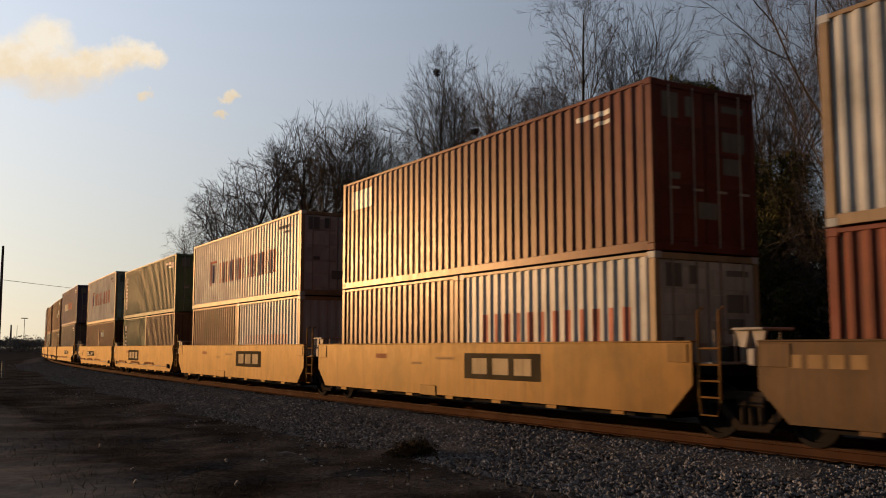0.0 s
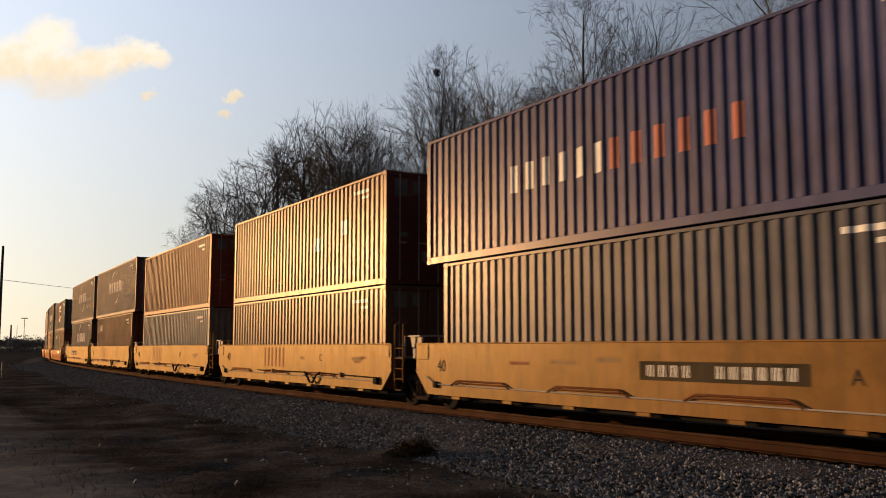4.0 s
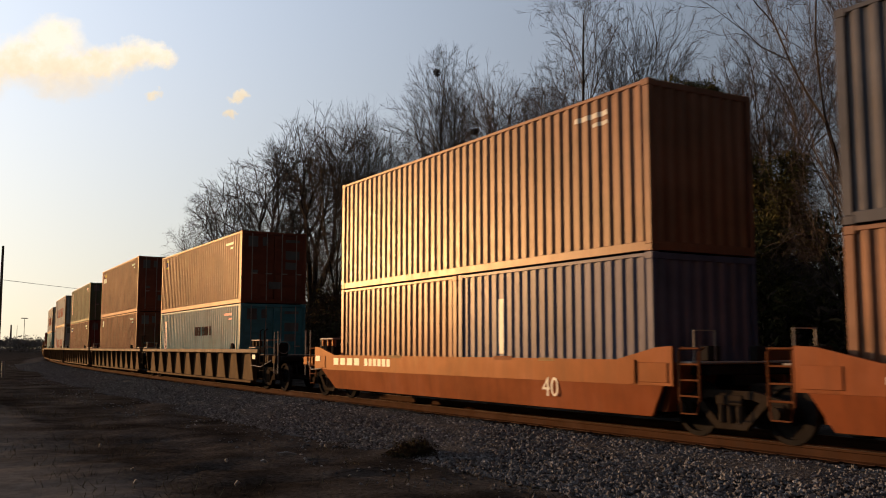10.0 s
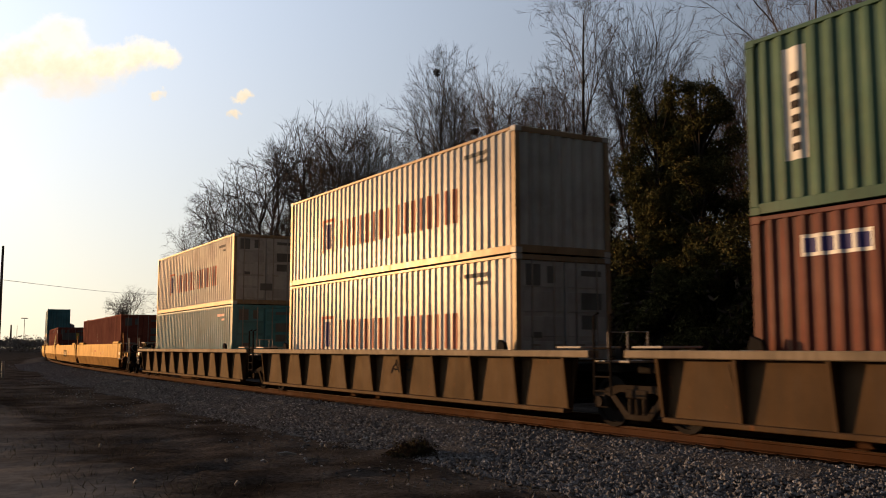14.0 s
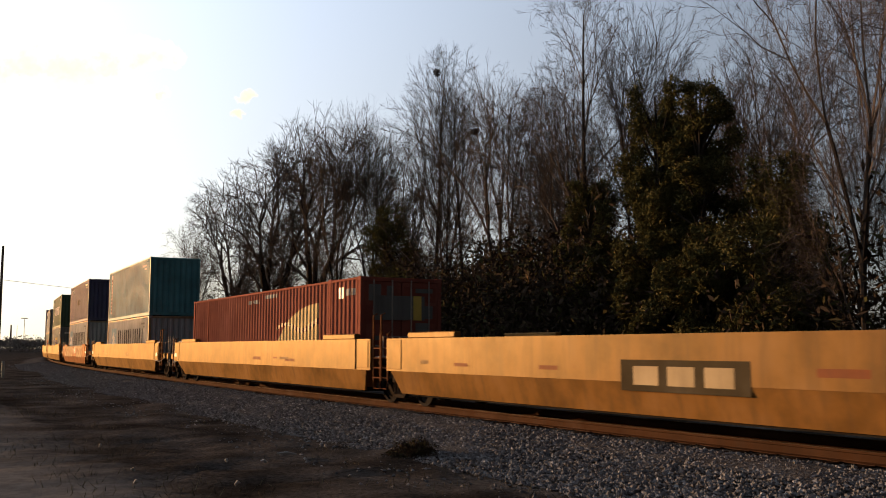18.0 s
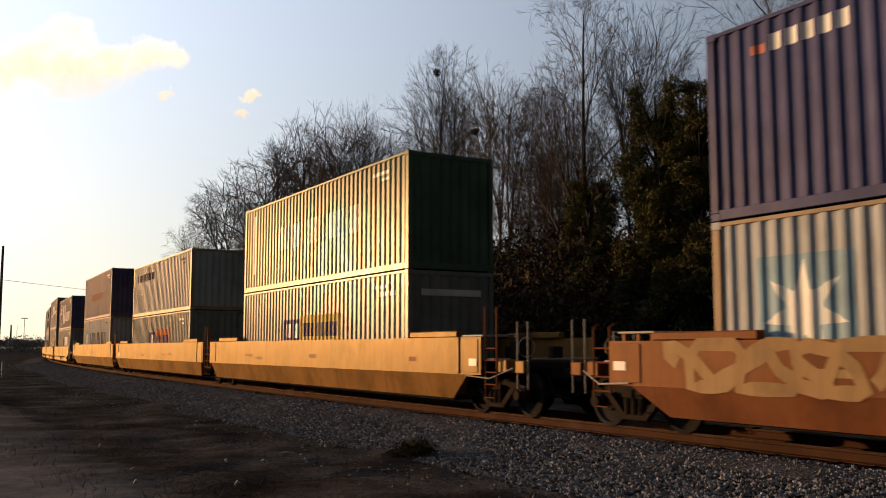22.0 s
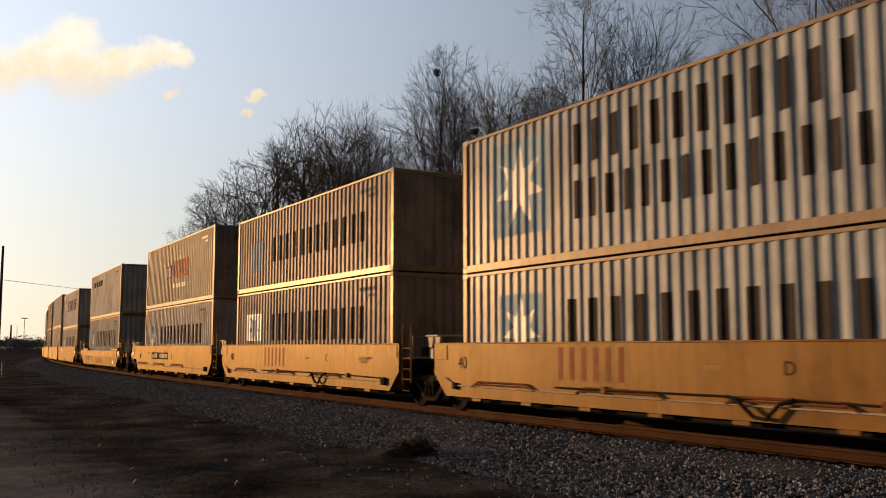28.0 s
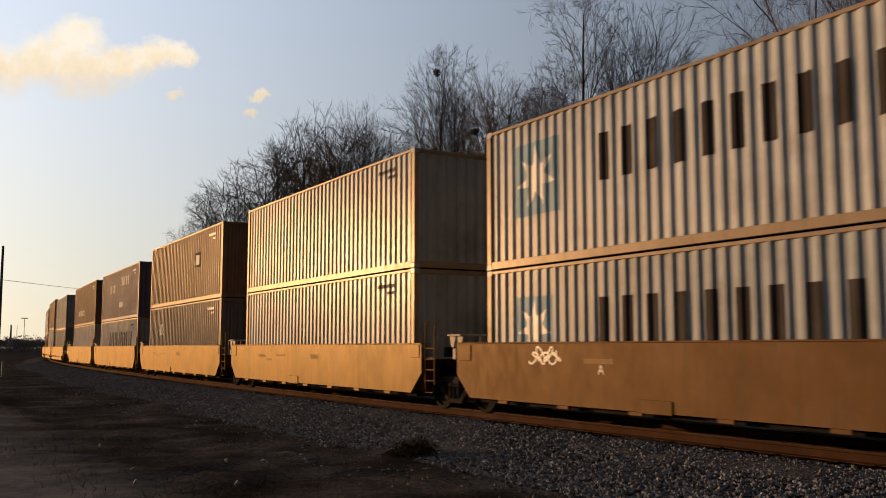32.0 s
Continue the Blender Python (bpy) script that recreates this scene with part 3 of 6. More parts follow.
# ---- well wagons ----
def wheel_mesh():
    sh = Shape()
    n = 26
    prof = [(-0.07, 0.0), (-0.07, 0.16), (-0.02, 0.17), (-0.02, 0.36), (-0.065, 0.37), (-0.065, 0.418), (0.03, 0.422), (0.036, 0.447), (0.065, 0.445), (0.066, 0.37), (0.02, 0.36), (0.02, 0.17), (0.07, 0.16), (0.07, 0.0)]
    for a, r in prof:
        for j in range(n):
            w = math.tau * j / n
            sh.v.append((a, r * math.cos(w), r * math.sin(w)))
    for i in range(len(prof) - 1):
        for j in range(n):
            sh.f.append((i * n + j, i * n + (j + 1) % n, (i + 1) * n + (j + 1) % n, (i + 1) * n + j))
    return sh


def side_frame_mesh():
    sh = Shape()
    top = [(-1.08, 0.50), (-1.08, 0.60), (-0.75, 0.66), (-0.45, 0.72), (0.45, 0.72), (0.75, 0.66), (1.08, 0.60), (1.08, 0.50), (0.70, 0.52), (0.42, 0.60), (-0.42, 0.60), (-0.70, 0.52)]
    sh.plate(top[::-1], -0.07, 0.034)
    sh.plate([(-0.72, 0.55), (-0.58, 0.58), (-0.22, 0.24), (-0.30, 0.16)], -0.06, 0.06)
    sh.plate([(0.58, 0.58), (0.72, 0.55), (0.30, 0.16), (0.22, 0.24)], -0.06, 0.06)
    sh.soft(-0.06, 0.06, -0.32, 0.32, 0.14, 0.24, 0.015)
    for y in (-0.89, 0.89):
        sh.soft(-0.10, 0.10, y - 0.14, y + 0.14, 0.32, 0.56, 0.03)
        sh.tube([(-0.16, y, 0.42), (-0.06, y, 0.42)], 0.10, 12)
    for y in (-0.17, 0.0, 0.17):
        sh.tube([(-0.01, y, 0.24), (-0.01, y, 0.58)], 0.07, 8)
    sh.soft(-0.09, 0.09, -0.26, 0.26, 0.50, 0.66, 0.02)
    return sh


WHEEL, FRAME_CAST = wheel_mesh().mesh("wheel", BLACK), side_frame_mesh().mesh("side_frame", TRUCK)
BOLSTER = Shape().soft(-1.0, 1.0, -0.22, 0.22, 0.40, 0.66, 0.03).soft(-0.3, 0.3, -0.3, 0.3, 0.62, 0.80, 0.03).mesh("truck", TRUCK)
AXLE = Shape().tube([(-0.98, 0, 0.42), (0.98, 0, 0.42)], 0.075, 10).mesh("axle", TRUCK)


def truck(car, y):
    t = part("truck", BOLSTER, TRUCK, car, "dusty cast steel bogie")
    t.location = (0, y, 0)
    for sx in (-1, 1):
        f = part("side_frame", FRAME_CAST, TRUCK, t)
        f.matrix_basis = pose(sx * 1.0, 0, 0, 0, 0, 0 if sx < 0 else 180)
    for yy in (-0.89, 0.89):
        a = part("axle", AXLE, TRUCK, t)
        a.location = (0, yy, 0)
        for sx in (-1, 1):
            w = part("wheel", WHEEL, BLACK, t)
            w.matrix_basis = pose(sx * 0.75, yy, 0.42, 0, 0, 0 if sx > 0 else 180)


def ladder(car, y, material, top=1.95, x=-1.40):
    """Two grab posts with rungs at a wagon's end."""
    for yy in (y - 0.21, y + 0.21):
        part("grab_post", Shape().tube([(x, yy, 0.55), (x, yy, top - 0.05), (x + 0.10, yy, top)], 0.024, 6), material, car)
    for z in (0.62, 0.86, 1.1, 1.34):
        part("rung", Shape().tube([(x, y - 0.21, z), (x, y + 0.21, z)], 0.016, 6), material, car)
    part("step", Shape().tube([(x, y - 0.21, 0.62), (x - 0.02, y - 0.16, 0.36), (x - 0.02, y + 0.16, 0.36), (x, y + 0.21, 0.62)], 0.016, 6), material, car)


def end_gear(car, y_end, sgn, material, long_end, well_end):
    """Bulkhead, platform and, at the end of a set, the coupler; sgn: -1 for the near end."""
    a, b = sorted((well_end, well_end + sgn * 0.12))
    part("bulkhead", Shape().plate([(a, 0.35), (b, 0.35), (b + sgn * 0.25, 1.12), (a + sgn * 0.25, 1.12)] if sgn > 0 else [(a, 0.35), (b, 0.35), (b + sgn * 0.25, 1.12), (a + sgn * 0.25, 1.12)], -1.28, 1.28), material, car)
    c, d = sorted((well_end + sgn * 0.2, y_end + sgn * (0.25 if not long_end else 0.9)))
    part("end_platform", Shape().soft(-0.95, 0.95, c, d, 0.92, 1.08, 0.02).soft(-0.35, 0.35, c, d, 0.74, 0.92, 0.02), BLACK, car)
    part("cross_tread", Shape().soft(-1.35, 1.35, min(y_end, y_end + sgn * 0.28), max(y_end, y_end + sgn * 0.28), 1.10, 1.14, 0.01), GALV, car, "worn steel walkway tread")
    for k in (-0.9, 0.2):
        part("bracket", Shape().soft(k, k + 0.28, min(y_end + sgn * 0.02, y_end + sgn * 0.2), max(y_end + sgn * 0.02, y_end + sgn * 0.2), 1.14, 1.38, 0.02), BLACK, car)
    part("handrail", Shape().tube([(-1.2, y_end + sgn * 0.2, 1.12), (-1.2, y_end + sgn * 0.2, 1.62), (-0.75, y_end + sgn * 0.2, 1.62), (-0.75, y_end + sgn * 0.2, 1.12)], 0.016, 6), GALV, car)
    if long_end:
        part("coupler", Shape().soft(-0.12, 0.12, min(d, c) - (0.75 if sgn < 0 else -0.4), max(d, c) + (0.75 if sgn > 0 else -0.4), 0.74, 0.94, 0.02).soft(-0.2, 0.2, (c if sgn < 0 else d + 0.55) - (0.75 if sgn < 0 else 0), (c if sgn < 0 else d + 0.55) - (0.55 if sgn < 0 else -0.2), 0.68, 1.0, 0.03), TRUCK, car, "rusty coupler")
        part("brake_hose", Shape().tube([(-0.45, y_end + sgn * 0.9, 0.8), (-0.5, y_end + sgn * 1.15, 0.42), (-0.3, y_end + sgn * 1.45, 0.36), (-0.1, y_end + sgn * 1.7, 0.6)], 0.022, 6), BLACK, car)
        part("brake_housing", Shape().soft(-0.98, -0.62, min(y_end + sgn * 0.3, y_end + sgn * 0.6), max(y_end + sgn * 0.3, y_end + sgn * 0.6), 1.10, 1.52, 0.04), BLACK, car)
        part("brake_wheel", Shape().tube([(-0.8 + 0.2 * math.cos(k * 0.5236), y_end + sgn * 0.66, 1.36 + 0.2 * math.sin(k * 0.5236)) for k in range(13)], 0.014, 5), GALV, car)
        part("raised_walkway", Shape().soft(-1.36, -0.72, min(y_end - sgn * 0.1, y_end - sgn * 0.95), max(y_end - sgn * 0.1, y_end - sgn * 0.95), 1.58, 1.62, 0.008), GALV, car, "worn steel walkway tread")
        for k in (0.2, 0.55, 0.88):
            part("walkway_support", Shape().soft(-1.33, -1.25, y_end - sgn * k - 0.04, y_end - sgn * k + 0.04, 1.40, 1.58, 0.008), material, car)
        for k in (0.95, 1.3):
            part("grab_post", Shape().tube([(-1.22, y_end + sgn * k, 0.55), (-1.22, y_end + sgn * k, 1.86)], 0.02, 6), GALV, car, "pale steel grab post")
        part("lever_bracket", Shape().soft(-1.30, -1.14, min(y_end + sgn * 0.98, y_end + sgn * 1.26), max(y_end + sgn * 0.98, y_end + sgn * 1.26), 0.86, 1.10, 0.015), material, car)
        part("placard", Shape().soft(-1.496, -1.488, min(y_end - sgn * 0.12, y_end - sgn * 0.42), max(y_end - sgn * 0.12, y_end - sgn * 0.42), 0.98, 1.13, 0.003), INK_WHITE, car, "pale reflective placard")
        part("lever_rod", Shape().tube([(-1.5, y_end - sgn * 0.5, 0.78), (-1.45, y_end + sgn * 0.3, 0.74), (-1.3, y_end + sgn * 0.9, 0.95)], 0.016, 6), GALV, car)
        part("step_box", Shape().soft(-1.35, -1.05, min(y_end + sgn * 0.45, y_end + sgn * 0.75), max(y_end + sgn * 0.45, y_end + sgn * 0.75), 0.86, 1.12, 0.02), material, car)


def side_plate(yn, yf, zb, zt, cut, near_end, far_end):
    """Outline of a side, cut away over the bogies at the ends of a set."""
    near = [(yn, 0.80), (yn + 0.95, 0.80), (yn + 1.4, zb)] if near_end else [(yn, zb + 0.46), (yn + cut, zb)]
    far = [(yf - 1.4, zb), (yf - 0.95, 0.80), (yf, 0.80)] if far_end else [(yf - cut, zb), (yf, zb + 0.46)]
    return [(yn, zt)] + near + far + [(yf, zt)]


def wagon(style, yn, yf, near_end, far_end, load, extras, label):
    """One well unit. yn, yf: ends of its sides; near_end, far_end: True where its set of units ends; load: length carried."""
    car = thing("well_wagon", label, "railway wagon", "wagons of the train")
    rnd = random.Random(round(yn * 1000) + len(extras) * 7 + round(yf * 77))
    body = {"tall": YELLOW, "pipe": YELLOW, "long": YELLOW, "low": YELLOW, "rust": OCHRE, "red": WAGON_RED, "rib": WAGON_GREY}[style]
    if "soot" in extras:
        body = WAGON_BROWN
    elif "stain" in extras:
        body = WAGON_DULL
    X = 1.47
    well = load / 2 + 0.2
    if style in ("tall", "pipe"):
        zb, zt = 0.33, 1.43
        for sx in (-1, 1):
            a, b = sorted((sx * X, sx * (X - 0.05)))
            part("side_sill", Shape().plate(side_plate(yn, yf, zb, zt, 0.5, near_end, far_end), a, b), body, car)
            c, d = sorted((sx * (X + 0.018), sx * (X - 0.1)))
            part("top_chord", Shape().soft(c, d, yn, yf, zt, zt + 0.03, 0.008), body, car)
        n = 7
        for i in range(n):
            y = yn + 1.7 + (yf - yn - 3.4) * i / (n - 1)
            part("sill_tab", Shape().soft(-X + 0.002, -X + 0.06, y - 0.16, y + 0.16, zb - 0.07, zb - 0.002, 0.008), body, car)
        part("end_panel", Shape().soft(-X - 0.016, -X - 0.002, yf - 0.56, yf - 0.06, zt - 0.34, zt - 0.02, 0.005), body, car)
        part("end_panel", Shape().soft(-X - 0.016, -X - 0.002, yn + 0.08, yn + 0.5, zt - 0.30, zt - 0.02, 0.005), body, car)
        if style == "pipe":
            y = yf - 0.7
            pipe = [(-X - 0.03, yf - 0.5, 0.72), (-X - 0.03, yf - 0.9, 0.56), (-X - 0.03, yn + 0.6, 0.54)]
            part("air_pipe", Shape().tube(pipe, 0.014, 6), GALV, car)
            for i in range(3):
                y1 = yf - 1.6 - i * 3.4
                part("pipe_guard", Shape().tube([(-X - 0.045, y1, 0.56), (-X - 0.045, y1 - 0.25, 0.66), (-X - 0.045, y1 - 1.9, 0.66), (-X - 0.045, y1 - 2.15, 0.56)], 0.02, 6).tube([(-X - 0.045, y1 - 0.2, 0.61), (-X - 0.045, y1 - 1.95, 0.61)], 0.016, 6), OCHRE, car)
            if any(e[0] == "word" and e[1] is INK_RUST for e in extras if e not in ("soot", "stain")):
                loop = [(-X - 0.06, -1.55, 0.66), (-X - 0.09, -1.75, 0.62), (-X - 0.10, -2.05, 0.40), (-X - 0.10, -2.25, 0.38), (-X - 0.09, -2.5, 0.60), (-X - 0.06, -2.7, 0.66)]
                part("brake_hose", Shape().tube(loop, 0.032, 6), BLACK, car, "black hose hanging in a loop")
                part("brake_rod", Shape().tube([(-X - 0.05, -2.7, 0.66), (-X - 0.05, yn + 0.7, 0.62)], 0.018, 6).tube([(-X - 0.05, -1.55, 0.66), (-X - 0.05, 2.5, 0.64)], 0.018, 6), TRUCK, car)
                part("rod_guide", Shape().soft(-X - 0.07, -X - 0.002, -4.1, -3.98, 0.58, 0.70, 0.01).soft(-X - 0.07, -X - 0.002, 1.1, 1.22, 0.58, 0.70, 0.01), OCHRE, car)
            part("valve", Shape().soft(-X - 0.08, -X - 0.002, yn + 0.62, yn + 0.84, 0.46, 0.64, 0.02), TRUCK, car)
            part("valve", Shape().soft(-X - 0.07, -X - 0.002, yf - 1.0, yf - 0.84, 0.48, 0.62, 0.02), TRUCK, car)
        else:
            part("jacking_pad", Shape().soft(-X - 0.02, -X - 0.002, 0.55, 1.25, zb - 0.02, zb + 0.2, 0.006), body, car)
    elif style in ("long", "low", "red", "rust"):
        zb, zt, br = {"long": (0.28, 1.57, 0.80), "rust": (0.28, 1.46, 0.74), "low": (0.30, 1.18, 0.84), "red": (0.27, 1.16, 0.76)}[style]
        for sx in (-1, 1):
            a, b = sorted((sx * X, sx * (X - 0.05)))
            if style == "red":
                up = [(yn, zt + 0.22), (yn, br), (yf, br), (yf, zt + 0.22), (yf - 0.35, zt + 0.2), (yf - 1.3, zt), (yn + 1.3, zt), (yn + 0.35, zt + 0.2)]
            else:
                up = [(yn, zt), (yn, br), (yf, br), (yf, zt)]
            part("side_sill", Shape().plate(up, a, b), body, car)
            lo, tuck = Shape(), {"red": 0.07, "low": 0.03, "rust": 0.09, "long": 0.13}[style]
            cut = 0.55 if not near_end else 1.3
            cuf = 0.55 if not far_end else 1.3
            lo.add([(sx * X, yn + cut * 0.4, br - 0.003), (sx * X, yf - cuf * 0.4, br - 0.003), (sx * (X - tuck), yf - cuf, zb), (sx * (X - tuck), yn + cut, zb),
                    (sx * (X - 0.06), yn + cut * 0.4, br - 0.003), (sx * (X - 0.06), yf - cuf * 0.4, br - 0.003), (sx * (X - tuck - 0.06), yf - cuf, zb), (sx * (X - tuck - 0.06), yn + cut, zb)],
                   [(0, 1, 2, 3) if sx > 0 else (3, 2, 1, 0), (4, 7, 6, 5) if sx > 0 else (5, 6, 7, 4), (3, 2, 6, 7), (0, 3, 7, 4), (1, 5, 6, 2)])
            part("lower_sill", lo, body, car)
            if style != "red":
                for y in (yn + 1.0, yf - 3.1):
                    c, d = sorted((sx * (X - 0.03), sx * (X - 0.2)))
                    part("container_guide", Shape().soft(c, d, y, y + 2.1, zt + 0.002, zt + 0.14, 0.02), body, car)
        part("end_panel", Shape().soft(-X - 0.016, -X - 0.002, yf - 0.75, yf - 0.1, br + 0.05, zt - 0.04, 0.005), body, car)
        part("end_panel", Shape().soft(-X - 0.016, -X - 0.002, yn + 0.1, yn + 0.75, br + 0.05, zt - 0.04, 0.005), body, car)
        part("end_rib", Shape().soft(-X - 0.03, -X - 0.002, yn + 0.82, yn + 0.92, br + 0.02, zt, 0.006), body, car)
    else:
        zb, zt = 0.22, 1.31
        for sx in (-1, 1):
            c, d = sorted((sx * X, sx * (X - 0.24)))
            part("top_chord", Shape().soft(c, d, yn, yf, zt - 0.13, zt, 0.015), CHORD, car, "worn pale top chord")
            a, b = sorted((sx * (X - 0.235), sx * (X - 0.20)))
            part("side_web", Shape().plate([(yn + 0.55, zt - 0.13), (yn + 0.75, zb), (yf - 0.75, zb), (yf - 0.55, zt - 0.13)], a, b), body, car)
            e, g = sorted((sx * (X - 0.06), sx * (X - 0.24)))
            part("bottom_chord", Shape().soft(e, g, yn + 0.8, yf - 0.8, zb - 0.03, zb + 0.05, 0.01), body, car)
            n = 11
            for i in range(n):
                y = yn + 0.75 + (yf - yn - 1.5) * i / (n - 1)
                q = Shape().add([(sx * (X - 0.198), y - 0.03, zt - 0.135), (sx * (X - 0.005), y - 0.03, zt - 0.135), (sx * (X - 0.12), y - 0.03, zb + 0.05), (sx * (X - 0.198), y - 0.03, zb + 0.05),
                                 (sx * (X - 0.198), y + 0.03, zt - 0.135), (sx * (X - 0.005), y + 0.03, zt - 0.135), (sx * (X - 0.12), y + 0.03, zb + 0.05), (sx * (X - 0.198), y + 0.03, zb + 0.05)],
                                [(0, 1, 2, 3), (7, 6, 5, 4), (1, 5, 6, 2), (0, 4, 5, 1), (3, 2, 6, 7)])
                part("gusset", q, body, car)
        for y in (yf - 0.9, yn + 0.2):
            part("cross_tread", Shape().soft(-X, -0.6, y, y + 0.7, zt + 0.03, zt + 0.07, 0.008), GALV, car, "steel walkway tread")
        for y in (-load / 2 + 0.1, load / 2 - 0.35):
            part("container_stop", Shape().plate([(y, zt + 0.005), (y + 0.3, zt + 0.005), (y + 0.22, zt + 0.2), (y + 0.05, zt + 0.14)], -X + 0.03, -X + 0.12), BLACK, car)
    # bottom of the well
    part("well_floor", Shape().box(-1.25, 1.25, -well, well, 0.24, 0.29), BLACK, car)
    for y in (-well + 0.3, 0.0, well - 0.3):
        part("cross_bearer", Shape().soft(-1.2, 1.2, y - 0.2, y + 0.2, 0.285, 0.33, 0.01), BLACK, car)
    for y, sgn, last in ((yn, -1, near_end), (yf, 1, far_end)):
        end_gear(car, y, sgn, body, last, sgn * well)
        if last or sgn < 0:
            truck(car, y + sgn * (-0.1 if last else 0.75))
    lad = YELLOW if style in ("tall", "pipe") else TRUCK if style == "rib" else OCHRE
    ladder(car, yn - 0.28, lad, {"red": 1.35, "long": 2.2}.get(style, 1.95))
    if style in ("tall", "pipe"):
        part("step_tread", Shape().soft(-1.42, -0.75, yf - 0.05, yf + 0.5, 1.60, 1.64, 0.008), GALV, car, "pale steel walkway tread")
        for k in (0.06, 0.36):
            part("tread_support", Shape().plate([(yf + k - 0.12, 1.60), (yf + k - 0.05, 1.36), (yf + k + 0.05, 1.36), (yf + k + 0.12, 1.60)], -1.36, -1.30), GALV, car)
        part("brake_valve", Shape().soft(-1.46, -1.30, yf + 0.06, yf + 0.2, 1.10, 1.34, 0.02), GALV, car)
    if style in ("long", "red", "low", "rust"):
        ladder(car, yf + 0.28, lad, 1.75 if style != "red" else 1.35)
    # painted marks on the camera's side
    def flat(material, a, b, z0, z1, lift=0.004):
        if style != "rib":
            part("paint_block", Shape().add([(-X - lift, a, z0), (-X - lift, b, z0), (-X - lift, b, z1), (-X - lift, a, z1)], [(0, 3, 2, 1)]), material, car)

    for ex in extras:
        if ex in ("soot", "stain"):
            continue
        kind, *q = ex
        if kind == "plaque":  # dark panel with pale blocks
            u0, u1, z0, z1, n = q
            flat(INK_GREY, -u1, -u0, z0, z1)
            glyph_row(lambda a, b, c, d: flat(INK_CREAM, -b, -a, c, d, 0.007), u0 + 0.3, u1 - 0.3, z0 + 0.1, z1 - 0.1, n, 0.35)
        elif kind == "word":
            col, u0, u1, z0, z1, n = q
            glyph_row(lambda a, b, c, d: flat(col, -b, -a, c, d), u0, u1, z0, z1, n)
        elif kind == "box":
            col, u0, u1, z0, z1 = q
            flat(col, -u1, -u0, z0, z1)
        elif kind == "text":
            text, size, col, u, z = q
            part("lettering", words(text, size, col, -X - 0.005, -u, z), col, car, "stencilled characters")
        elif kind == "scrawl":
            col, u, z, size, seed = q
            pts = []
            for i in range(57):
                ph = i * 0.62 + seed
                pts.append((-u - size * 1.7 * i / 56 + 0.2 * size * math.sin(ph * 1.27), min(max(z + 0.36 * size * math.cos(ph) * (0.65 + 0.35 * math.sin(seed + i * 0.31)), 0.36 if style == "rib" else 0.78), 1.1 if style == "rib" else 1.4)))
            sh, w = Shape(), 0.10 if col is INK_GHOST else 0.012 + 0.016 * size
            face = -X - 0.005 if style != "rib" else -X + 0.195
            for i, (y1, z1) in enumerate(pts):
                (y0, z0), (y2, z2) = pts[max(i - 1, 0)], pts[min(i + 1, len(pts) - 1)]
                d = math.hypot(y2 - y0, z2 - z0) + 1e-6
                ny, nz, xx = -(z2 - z0) / d * w, (y2 - y0) / d * w, face - i * 0.00006
                sh.v += [(xx, y1 - ny, z1 - nz), (xx, y1 + ny, z1 + nz)]
                if i:
                    sh.f.append((2 * i - 2, 2 * i, 2 * i + 1, 2 * i - 1))
            part("paint_scrawl", sh, col, car, "sprayed line of paint")
    # small stencil patches
    for i in range(4):
        u = rnd.uniform(yn + 1, yf - 2)
        z = rnd.uniform(0.95, 1.12)
        flat(rnd.choice([INK_GHOST, INK_RUST, INK_GHOST]), u, u + rnd.uniform(0.3, 0.8), z, z + rnd.uniform(0.05, 0.12), 0.003)
    return car


# ---- the train: units in order of passing ----
def ym(z):
    """Red emblem and two words on a white box."""
    return [("box", INK_RED, 2.5, 2.6, z, z + 0.95), ("box", INK_RED, 3.2, 3.3, z, z + 0.95), ("box", INK_RED, 2.5, 3.3, z + 0.87, z + 0.95), ("box", INK_NAVY, 2.72, 3.08, z + 0.1, z + 0.8),
            ("word", INK_RED, 3.7, 6.65, z + 0.05, z + 0.82, 4), ("word", INK_RED, 7.05, 9.9, z + 0.05, z + 0.82, 4)]


def cma(u, z):
    """Two white words between two swooshes."""
    return [("word", INK_WHITE, u, u + 2.15, z, z + 0.62, 3), ("word", INK_WHITE, u + 2.45, u + 4.6, z, z + 0.62, 3),
            ("arc", INK_WHITE, u + 2.3, z + 0.3, 1.5, 0.95, 165, 100, 0.12), ("arc", INK_WHITE, u + 2.3, z + 0.3, 1.5, 0.95, -20, -85, 0.12)]


def mk(u0, u1, z, n=6, h=0.75):
    return [("word", INK_BLACK, u0, u1, z, z + h, n)]


def blue_star(u, z, r=0.72):
    return [("box", INK_BLUE, u - r, u + r, z - r, z + r), ("star", INK_WHITE, u, z + 0.01, r * 0.9)]


def pano(u, z, col):
    """Navy patch beside a wide coloured one, with blocks on both."""
    return [("box", INK_NAVY, u, u + 1.35, z, z + 0.62), ("box", col, u + 1.4, u + 4.3, z, z + 0.72)]


def panel(u, z0, z1):
    return [("box", INK_WHITE, u, u + 0.36, z0, z1)] + [("box", INK_BLACK, u + 0.1, u + 0.27, z0 + 0.12 + i * 0.2, z0 + 0.23 + i * 0.2) for i in range(int((z1 - z0) / 0.2) - 1)]


def tag(u, z, w=1.0):
    return [("word", INK_WHITE, u, u + w, z, z + 0.3, 4), ("box", INK_YELLOW, u + w * 0.55, u + w * 1.05, z + 0.32, z + 0.38)]


TTXA = [("plaque", 0.72, 3.35, 0.72, 1.24, 3)]
TTXB = [("plaque", -2.93, -0.31, 0.72, 1.24, 3)]
TTXC = [("plaque", 0.63, 3.3, 0.72, 1.24, 3)]


